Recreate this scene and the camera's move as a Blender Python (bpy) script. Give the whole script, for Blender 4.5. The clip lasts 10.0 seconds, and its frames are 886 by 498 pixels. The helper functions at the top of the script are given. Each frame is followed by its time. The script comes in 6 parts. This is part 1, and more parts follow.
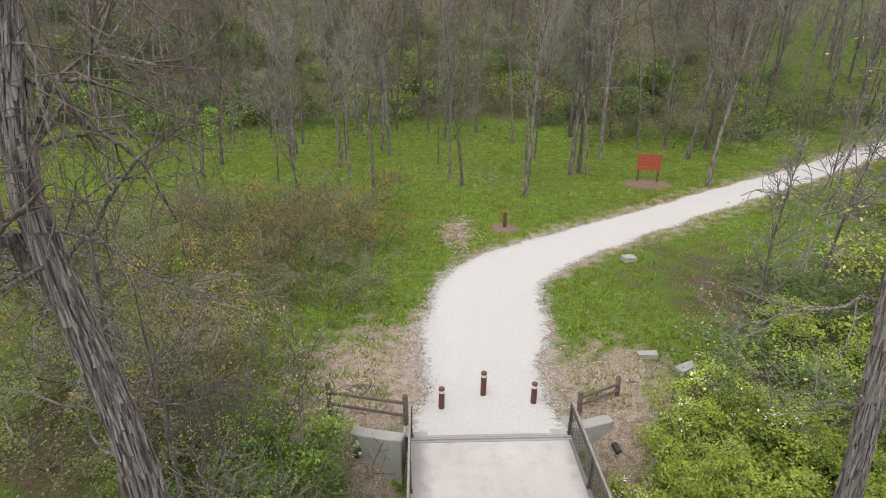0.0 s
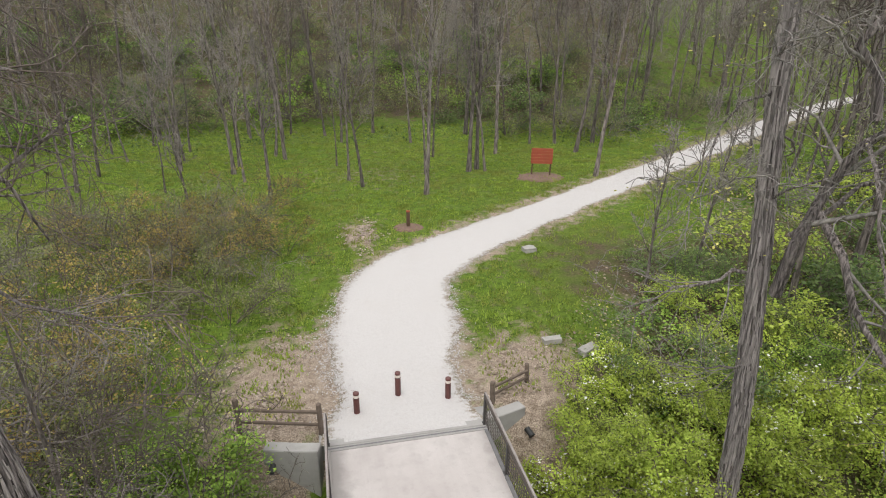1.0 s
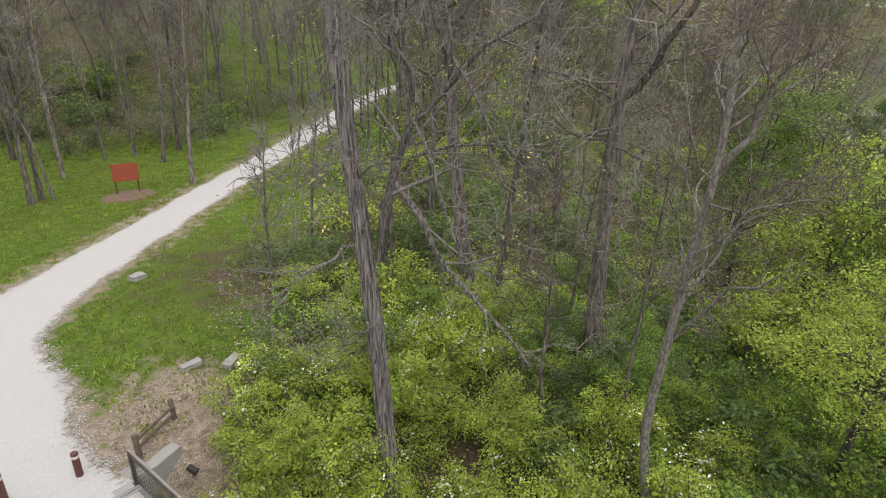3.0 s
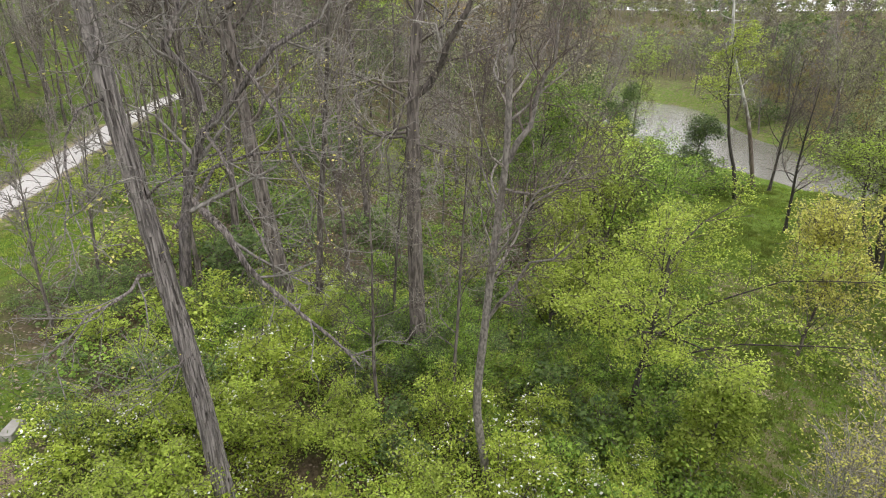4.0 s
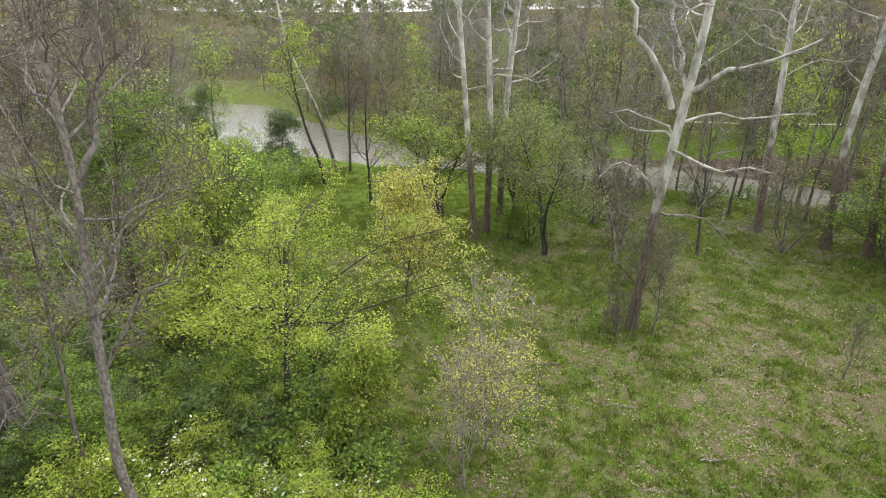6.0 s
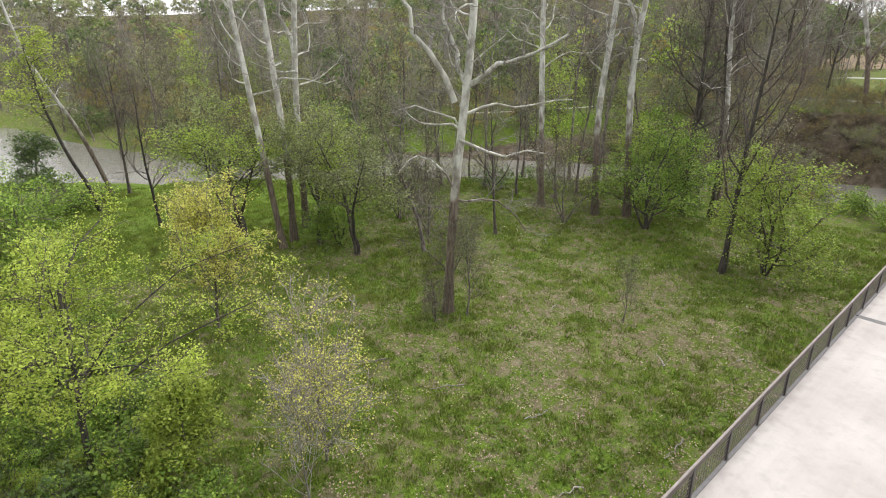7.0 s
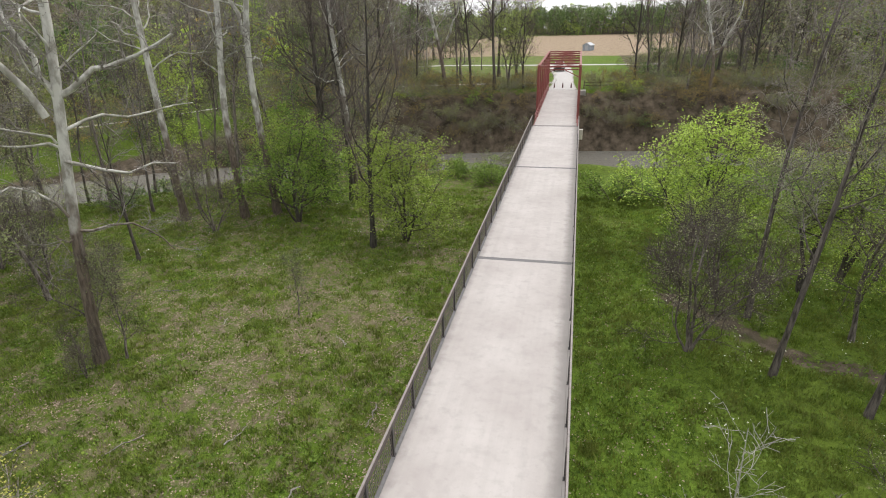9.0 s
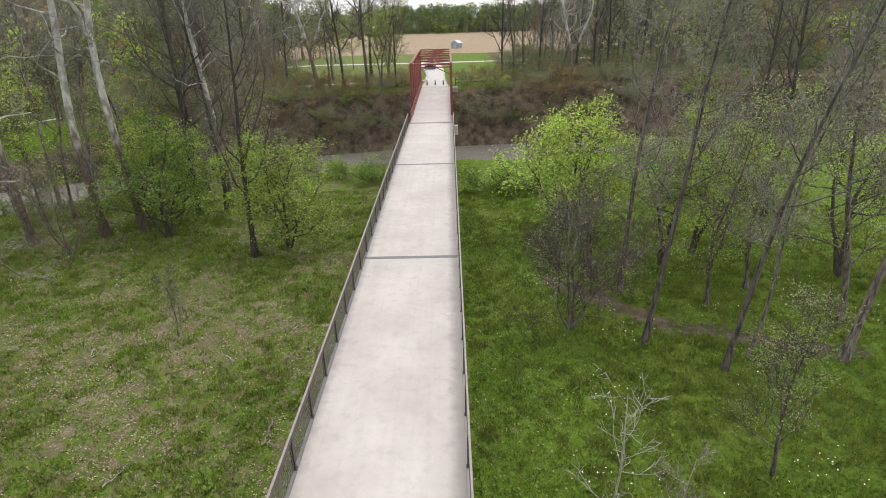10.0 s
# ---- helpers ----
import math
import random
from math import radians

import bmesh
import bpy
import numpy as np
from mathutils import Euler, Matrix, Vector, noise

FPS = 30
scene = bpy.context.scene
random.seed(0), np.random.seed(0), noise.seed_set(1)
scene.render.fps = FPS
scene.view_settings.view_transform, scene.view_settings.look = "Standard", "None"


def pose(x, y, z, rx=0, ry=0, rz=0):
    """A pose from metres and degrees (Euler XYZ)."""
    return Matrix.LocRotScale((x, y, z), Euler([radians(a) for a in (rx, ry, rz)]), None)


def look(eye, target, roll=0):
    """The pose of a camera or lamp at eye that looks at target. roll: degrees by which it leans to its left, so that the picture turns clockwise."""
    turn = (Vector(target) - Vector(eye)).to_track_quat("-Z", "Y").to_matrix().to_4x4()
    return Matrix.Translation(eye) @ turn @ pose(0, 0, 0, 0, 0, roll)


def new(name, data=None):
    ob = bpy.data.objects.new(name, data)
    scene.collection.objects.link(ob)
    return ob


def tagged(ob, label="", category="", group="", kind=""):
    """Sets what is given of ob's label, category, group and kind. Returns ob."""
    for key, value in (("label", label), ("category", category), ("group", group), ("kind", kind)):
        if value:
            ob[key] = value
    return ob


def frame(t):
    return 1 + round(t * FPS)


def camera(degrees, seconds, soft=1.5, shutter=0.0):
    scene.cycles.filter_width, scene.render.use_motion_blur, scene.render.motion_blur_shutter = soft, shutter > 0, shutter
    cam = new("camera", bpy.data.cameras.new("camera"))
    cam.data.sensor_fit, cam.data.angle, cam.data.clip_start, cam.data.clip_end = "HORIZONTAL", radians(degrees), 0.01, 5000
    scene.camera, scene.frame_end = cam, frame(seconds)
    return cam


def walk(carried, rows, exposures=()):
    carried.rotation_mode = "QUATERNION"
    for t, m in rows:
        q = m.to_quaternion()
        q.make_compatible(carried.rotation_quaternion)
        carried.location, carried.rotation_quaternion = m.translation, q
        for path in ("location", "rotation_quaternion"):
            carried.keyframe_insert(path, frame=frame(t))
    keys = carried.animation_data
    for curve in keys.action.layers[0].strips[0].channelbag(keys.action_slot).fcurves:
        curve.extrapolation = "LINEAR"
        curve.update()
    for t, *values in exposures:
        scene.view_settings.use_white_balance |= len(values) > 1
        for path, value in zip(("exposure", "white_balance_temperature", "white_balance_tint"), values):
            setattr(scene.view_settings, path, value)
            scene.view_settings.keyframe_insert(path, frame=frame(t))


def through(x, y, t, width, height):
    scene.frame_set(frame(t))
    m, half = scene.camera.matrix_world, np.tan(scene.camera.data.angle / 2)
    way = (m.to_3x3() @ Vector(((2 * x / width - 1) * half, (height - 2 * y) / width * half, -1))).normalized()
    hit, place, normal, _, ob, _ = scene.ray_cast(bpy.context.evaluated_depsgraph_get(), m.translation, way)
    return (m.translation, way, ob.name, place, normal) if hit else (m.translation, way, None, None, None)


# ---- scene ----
cam = camera(75.41, 10.0, soft=1.0)
PATH = [
    (0.0, pose(0, 0, 11.0, 68.00, -0.43, -2.25)),
    (0.5, pose(0, 0, 11.0, 68.07, -0.27, -2.66)),
    (1.0, pose(0, 0, 11.0, 68.07, -0.41, -12.46)),
    (1.5, pose(0, 0, 11.0, 68.11, -0.53, -22.88)),
    (2.0, pose(0, 0, 11.0, 68.14, -0.51, -32.89)),
    (2.5, pose(0, 0, 11.0, 68.27, -0.61, -42.40)),
    (2.7, pose(0, 0, 11.0, 68.35, -0.67, -46.17)),
    (3.8, pose(0, 0, 11.0, 68.73, -0.23, -67.53)),
    (4.0, pose(0, 0, 11.0, 68.78, -0.17, -71.57)),
    (4.5, pose(0, 0, 11.0, 68.82, 0.02, -81.90)),
    (5.0, pose(0, 0, 11.0, 68.81, 0.10, -92.26)),
    (5.5, pose(0, 0, 11.0, 68.72, 0.22, -102.56)),
    (5.7, pose(0, 0, 11.0, 68.70, 0.28, -105.94)),
    (6.8, pose(0, 0, 11.0, 68.54, 1.41, -127.96)),
    (7.0, pose(0, 0, 11.0, 68.43, 1.50, -131.83)),
    (7.5, pose(0, 0, 11.0, 68.14, 1.53, -141.50)),
    (8.0, pose(0, 0, 11.0, 67.88, 1.53, -150.94)),
    (8.5, pose(0, 0, 11.0, 67.60, 1.45, -159.64)),
    (9.0, pose(0, 0, 11.0, 67.34, 1.45, -167.36)),
    (9.5, pose(0, 0, 11.0, 67.12, 1.33, -174.21)),
    (10.0, pose(0, 0, 11.0, 66.92, 1.44, -179.56)),
]
walk(cam, PATH, [(0.0, 1.02), (1.5, 0.96), (2.7, 0.86), (3.8, 1.12), (4.5, 1.25), (5.7, 1.3), (7.0, 1.26), (7.5, 1.1), (8.5, 0.96), (10.0, 1.02)])

# ---- light: a bright overcast spring day ----
world = bpy.data.worlds.new("overcast_sky")
scene.world = world
world.use_nodes = True
wn, wl = world.node_tree.nodes, world.node_tree.links
sky = wn.new("ShaderNodeTexSky")
sky.sky_type = "NISHITA"
sky.sun_disc = False
sky.sun_elevation, sky.sun_rotation = radians(58), radians(200)
sky.air_density, sky.dust_density, sky.ozone_density = 1.0, 4.0, 1.0
soft_sky = wn.new("ShaderNodeHueSaturation")
soft_sky.inputs["Saturation"].default_value = 0.22
wl.new(sky.outputs[0], soft_sky.inputs["Color"])
background = wn["Background"]
cloud = wn.new("ShaderNodeMix")
cloud.data_type = "RGBA"
cloud.inputs[0].default_value = 0.75
cloud.inputs[7].default_value = (5.3, 5.3, 5.35, 1)
wl.new(soft_sky.outputs[0], cloud.inputs[6])
wl.new(cloud.outputs[2], background.inputs["Color"])
background.inputs["Strength"].default_value = 0.15

sun_data = bpy.data.lights.new("sun", "SUN")
sun_data.energy, sun_data.angle, sun_data.color = 0.5, radians(35), (1.0, 0.96, 0.9)
sun = new("sun", sun_data)
sun.matrix_world = look((0, 0, 60), (12, 20, 0))
# ---- materials ----
def nodes_of(name):
    m = bpy.data.materials.new(name)
    m.use_nodes = True
    t = m.node_tree
    return m, t.nodes, t.links, t.nodes["Principled BSDF"]


def tex_noise(n, l, vec, scale, detail=4.0, rough=0.55):
    t = n.new("ShaderNodeTexNoise")
    t.inputs["Scale"].default_value, t.inputs["Detail"].default_value, t.inputs["Roughness"].default_value = scale, detail, rough
    if vec is not None:
        l.new(vec, t.inputs["Vector"])
    return t.outputs["Fac"]


def ramp(n, l, fac, stops):
    r = n.new("ShaderNodeValToRGB")
    e = r.color_ramp.elements
    while len(e) < len(stops):
        e.new(0.5)
    for k, (p, c) in zip(e, stops):
        k.position, k.color = p, (*c, 1) if len(c) == 3 else c
    l.new(fac, r.inputs["Fac"])
    return r.outputs["Color"]


def grey(n, l, fac, lo, hi, a=0.0, b=1.0):
    m = n.new("ShaderNodeMapRange")
    for k, v in zip(("From Min", "From Max", "To Min", "To Max"), (lo, hi, a, b)):
        m.inputs[k].default_value = v
    l.new(fac, m.inputs["Value"])
    return m.outputs["Result"]


def mix(n, l, fac, a, b, mode="MIX"):
    m = n.new("ShaderNodeMix")
    m.data_type, m.blend_type = "RGBA", mode
    for sock, v in ((m.inputs[0], fac), (m.inputs[6], a), (m.inputs[7], b)):
        if isinstance(v, (float, int)):
            sock.default_value = v
        elif isinstance(v, tuple):
            sock.default_value = (*v, 1)
        else:
            l.new(v, sock)
    return m.outputs[2]


def math_node(n, l, op, a, b):
    m = n.new("ShaderNodeMath")
    m.operation = op
    for sock, v in zip(m.inputs, (a, b)):
        if isinstance(v, (float, int)):
            sock.default_value = v
        else:
            l.new(v, sock)
    return m.outputs[0]


def bump(n, l, b, height, strength, distance):
    k = n.new("ShaderNodeBump")
    k.inputs["Strength"].default_value, k.inputs["Distance"].default_value = strength, distance
    l.new(height, k.inputs["Height"])
    l.new(k.outputs[0], b.inputs["Normal"])


def coords(n, l, scale=(1, 1, 1), kind="Object"):
    c = n.new("ShaderNodeTexCoord")
    m = n.new("ShaderNodeMapping")
    m.inputs["Scale"].default_value = scale
    l.new(c.outputs[kind], m.inputs["Vector"])
    return m.outputs["Vector"]


def plain(name, colour, rough=0.6, metal=0.0, vary=0.25, scale=6.0, relief=0.0):
    """A painted, cast or weathered surface: two scales of variation and a little relief."""
    m, n, l, b = nodes_of(name)
    v = coords(n, l)
    f = tex_noise(n, l, v, scale, 5)
    g = tex_noise(n, l, v, scale * 9, 3)
    mid = mix(n, l, grey(n, l, f, 0.3, 0.7), tuple(c * (1 - vary) for c in colour), tuple(min(1, c * (1 + vary * 0.6)) for c in colour))
    col = mix(n, l, 0.35, mid, mix(n, l, grey(n, l, g, 0.3, 0.7), tuple(c * (1 - vary) for c in colour), colour))
    l.new(col, b.inputs["Base Color"])
    b.inputs["Roughness"].default_value, b.inputs["Metallic"].default_value = rough, metal
    if relief:
        bump(n, l, b, g, 0.5, relief)
    return m


def bark_mat(name, dark, light, stretch=0.18, plates=9.0, depth=0.03):
    m, n, l, b = nodes_of(name)
    v = coords(n, l, (1, 1, stretch))
    f = tex_noise(n, l, v, plates, 6, 0.6)
    w = n.new("ShaderNodeTexVoronoi")
    w.inputs["Scale"].default_value = plates * 0.9
    l.new(v, w.inputs["Vector"])
    rnd = n.new("ShaderNodeObjectInfo").outputs["Random"]
    big = tex_noise(n, l, coords(n, l), 0.8, 3)
    col = mix(n, l, grey(n, l, f, 0.40, 0.62), dark, light)
    col = mix(n, l, grey(n, l, big, 0.35, 0.75, 0.0, 0.45), col, tuple(c * 0.6 + 0.03 for c in light))
    hsv = n.new("ShaderNodeHueSaturation")
    l.new(col, hsv.inputs["Color"])
    l.new(grey(n, l, rnd, 0, 1, 0.7, 1.3), hsv.inputs["Value"])
    l.new(hsv.outputs[0], b.inputs["Base Color"])
    b.inputs["Roughness"].default_value = 0.9
    bump(n, l, b, math_node(n, l, "ADD", f, w.outputs["Distance"]), 0.9, depth)
    return m


def sycamore_mat(name):
    """Brown plated bark at the foot that peels to chalk white in the limbs."""
    m, n, l, b = nodes_of(name)
    v = coords(n, l)
    sep = n.new("ShaderNodeSeparateXYZ")
    l.new(v, sep.inputs[0])
    f = tex_noise(n, l, coords(n, l, (1, 1, 0.5)), 2.2, 5, 0.6)
    h = math_node(n, l, "ADD", sep.outputs["Z"], math_node(n, l, "MULTIPLY", f, 7.0))
    white = mix(n, l, grey(n, l, f, 0.42, 0.58), (0.30, 0.285, 0.25), (0.56, 0.55, 0.51))
    foot = mix(n, l, grey(n, l, tex_noise(n, l, coords(n, l, (1, 1, 0.2)), 9, 5), 0.35, 0.65), (0.075, 0.055, 0.042), (0.19, 0.15, 0.12))
    l.new(mix(n, l, grey(n, l, h, 9.5, 13.0), foot, white), b.inputs["Base Color"])
    b.inputs["Roughness"].default_value = 0.8
    bump(n, l, b, f, 0.4, 0.02)
    return m


def leaf_mat(name, a, c, through=0.38, patch=None):
    m, n, l, b = nodes_of(name)
    geo = n.new("ShaderNodeNewGeometry")
    info = n.new("ShaderNodeObjectInfo")
    col = mix(n, l, geo.outputs["Random Per Island"], a, c)
    if patch:
        pos = geo.outputs["Position"]
        col = mix(n, l, grey(n, l, tex_noise(n, l, pos, 0.45, 4, 0.6), 0.42, 0.62, 0.0, 0.6), col, mix(n, l, geo.outputs["Random Per Island"], patch, tuple(k * 0.6 for k in patch)))
        col = mix(n, l, grey(n, l, tex_noise(n, l, pos, 0.13, 3, 0.5), 0.4, 0.65, 0.0, 0.25), col, (0.08, 0.10, 0.02))
    hsv = n.new("ShaderNodeHueSaturation")
    l.new(col, hsv.inputs["Color"])
    age = grey(n, l, tex_noise(n, l, geo.outputs["Position"], 1.1, 3, 0.6), 0.35, 0.65, 0.7, 1.2)
    l.new(math_node(n, l, "MULTIPLY", age, grey(n, l, info.outputs["Random"], 0, 1, 0.8, 1.2)), hsv.inputs["Value"])
    l.new(hsv.outputs[0], b.inputs["Base Color"])
    b.inputs["Roughness"].default_value = 0.55
    b.inputs["Specular IOR Level"].default_value = 0.3
    tr = n.new("ShaderNodeBsdfTranslucent")
    l.new(hsv.outputs[0], tr.inputs["Color"])
    ms = n.new("ShaderNodeMixShader")
    ms.inputs[0].default_value = through
    l.new(b.outputs[0], ms.inputs[1])
    l.new(tr.outputs[0], ms.inputs[2])
    l.new(ms.outputs[0], n["Material Output"].inputs["Surface"])
    return m


def ground_mat():
    m, n, l, b = nodes_of("ground_cover")
    geo = n.new("ShaderNodeNewGeometry").outputs["Position"]

    def attr(name):
        a = n.new("ShaderNodeAttribute")
        a.attribute_name = name
        return a.outputs["Fac"]
    fine = tex_noise(n, l, geo, 7.0, 6, 0.7)
    tiny = tex_noise(n, l, geo, 26.0, 4, 0.7)
    mid = tex_noise(n, l, geo, 0.9, 5, 0.6)
    big = tex_noise(n, l, geo, 0.11, 4, 0.5)
    grass = mix(n, l, grey(n, l, fine, 0.36, 0.64), (0.022, 0.045, 0.006), (0.12, 0.19, 0.022))
    tuft = tex_noise(n, l, geo, 2.4, 8, 0.8)
    grass = mix(n, l, grey(n, l, tuft, 0.45, 0.56, 0.0, 0.85), grass, mix(n, l, grey(n, l, tiny, 0.3, 0.7), (0.09, 0.155, 0.016), (0.18, 0.265, 0.034)))
    grass = mix(n, l, grey(n, l, big, 0.42, 0.62, 0.0, 0.25), grass, (0.13, 0.14, 0.03))
    thin = math_node(n, l, "ADD", tex_noise(n, l, geo, 1.3, 8, 0.8), math_node(n, l, "MULTIPLY", math_node(n, l, "SUBTRACT", attr("dead"), 1.0), 0.16))
    grass = mix(n, l, grey(n, l, thin, 0.475, 0.57, 0.0, 0.75), grass, mix(n, l, grey(n, l, tiny, 0.3, 0.7), (0.09, 0.07, 0.045), (0.30, 0.23, 0.17)))
    straw = mix(n, l, grey(n, l, tiny, 0.35, 0.66), (0.17, 0.125, 0.09), (0.58, 0.48, 0.385))
    straw = mix(n, l, grey(n, l, tex_noise(n, l, geo, 3.4, 6, 0.75), 0.46, 0.6, 0.0, 0.6), straw, mix(n, l, grey(n, l, tiny, 0.3, 0.7), (0.10, 0.075, 0.05), (0.22, 0.165, 0.12)))
    litter = mix(n, l, grey(n, l, fine, 0.33, 0.67), (0.05, 0.038, 0.022), (0.17, 0.13, 0.085))
    litter = mix(n, l, grey(n, l, mid, 0.45, 0.62, 0.0, 0.75), litter, (0.06, 0.085, 0.018))
    mud = mix(n, l, grey(n, l, mid, 0.35, 0.65), (0.05, 0.04, 0.028), (0.17, 0.135, 0.10))
    field = mix(n, l, grey(n, l, mid, 0.35, 0.65), (0.23, 0.17, 0.115), (0.34, 0.265, 0.185))

    def spread(name, noise_sock, soft=0.12):
        v = math_node(n, l, "ADD", attr(name), math_node(n, l, "MULTIPLY", math_node(n, l, "SUBTRACT", noise_sock, 0.5), 1.5))
        return grey(n, l, v, 0.5 - soft, 0.5 + soft)
    col = mix(n, l, spread("straw", tex_noise(n, l, geo, 1.7, 6, 0.7)), grass, straw)
    col = mix(n, l, spread("litter", tex_noise(n, l, geo, 0.6, 6, 0.7)), col, litter)
    col = mix(n, l, spread("mud", mid), col, mud)
    col = mix(n, l, spread("field", big), col, field)
    l.new(col, b.inputs["Base Color"])
    b.inputs["Roughness"].default_value = 0.95
    b.inputs["Specular IOR Level"].default_value = 0.15
    bump(n, l, b, math_node(n, l, "ADD", fine, tiny), 0.8, 0.08)
    return m


def gravel_mat():
    m, n, l, b = nodes_of("crushed_limestone")
    geo = n.new("ShaderNodeNewGeometry").outputs["Position"]
    tiny = tex_noise(n, l, geo, 38.0, 3, 0.7)
    fine = tex_noise(n, l, geo, 9.0, 5, 0.65)
    big = tex_noise(n, l, geo, 0.55, 4, 0.55)
    col = mix(n, l, grey(n, l, tiny, 0.3, 0.7), (0.37, 0.35, 0.34), (0.56, 0.54, 0.525))
    col = mix(n, l, grey(n, l, fine, 0.55, 0.8, 0.0, 0.5), col, (0.36, 0.32, 0.29))
    col = mix(n, l, grey(n, l, big, 0.52, 0.75, 0.0, 0.35), col, (0.44, 0.41, 0.385))
    rim = n.new("ShaderNodeAttribute")
    rim.attribute_name = "rim"
    worn = math_node(n, l, "ADD", rim.outputs["Fac"], math_node(n, l, "MULTIPLY", math_node(n, l, "SUBTRACT", tex_noise(n, l, geo, 4.5, 7, 0.8), 0.5), 0.9))
    soil = mix(n, l, grey(n, l, tiny, 0.35, 0.65), (0.10, 0.085, 0.05), (0.33, 0.27, 0.21))
    col = mix(n, l, grey(n, l, worn, 0.86, 1.0), col, soil)
    l.new(col, b.inputs["Base Color"])
    b.inputs["Roughness"].default_value = 0.95
    bump(n, l, b, tiny, 0.6, 0.03)
    return m


def concrete_mat(name, lo, hi, tracks=False):
    m, n, l, b = nodes_of(name)
    geo = n.new("ShaderNodeNewGeometry").outputs["Position"]
    big = tex_noise(n, l, geo, 0.35, 5, 0.6)
    mid = tex_noise(n, l, geo, 2.2, 5, 0.6)
    tiny = tex_noise(n, l, geo, 60.0, 2, 0.6)
    col = mix(n, l, grey(n, l, big, 0.35, 0.65), lo, hi)
    col = mix(n, l, grey(n, l, mid, 0.5, 0.75, 0.0, 0.45), col, tuple(c * 0.72 for c in lo))
    col = mix(n, l, grey(n, l, tiny, 0.3, 0.7, 0.0, 0.25), col, tuple(c * 0.8 for c in lo))
    if tracks:
        streak = tex_noise(n, l, coords(n, l, (3.2, 0.10, 1)), 1.0, 5, 0.65)
        col = mix(n, l, grey(n, l, streak, 0.42, 0.7, 0.0, 0.2), col, tuple(c * 0.74 for c in lo))
        blot = tex_noise(n, l, geo, 5.5, 6, 0.75)
        col = mix(n, l, grey(n, l, blot, 0.56, 0.76, 0.0, 0.4), col, (0.27, 0.235, 0.22))
        sep = n.new("ShaderNodeSeparateXYZ")
        l.new(geo, sep.inputs[0])
        # deck turns greyer towards both edges, in a wider band on the west
        off = math_node(n, l, "ABSOLUTE", math_node(n, l, "SUBTRACT", sep.outputs["X"], 1.95), 0.0)
        west = grey(n, l, sep.outputs["X"], 1.0, 3.0, 0.22, 0.0)
        margin = grey(n, l, math_node(n, l, "ADD", math_node(n, l, "ADD", off, west), math_node(n, l, "MULTIPLY", mid, 0.5)), 2.16, 2.5)
        col = mix(n, l, math_node(n, l, "MULTIPLY", margin, 0.6), col, (0.19, 0.175, 0.16))
    l.new(col, b.inputs["Base Color"])
    b.inputs["Roughness"].default_value = 0.85
    bump(n, l, b, tiny, 0.25, 0.006)
    return m


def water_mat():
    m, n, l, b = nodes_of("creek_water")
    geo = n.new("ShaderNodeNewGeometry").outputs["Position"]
    # base lighter than the brown water: part of the sky's reflection is in it
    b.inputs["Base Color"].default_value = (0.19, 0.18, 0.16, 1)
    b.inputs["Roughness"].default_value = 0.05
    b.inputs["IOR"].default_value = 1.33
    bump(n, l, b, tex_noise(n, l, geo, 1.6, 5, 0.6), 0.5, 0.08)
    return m


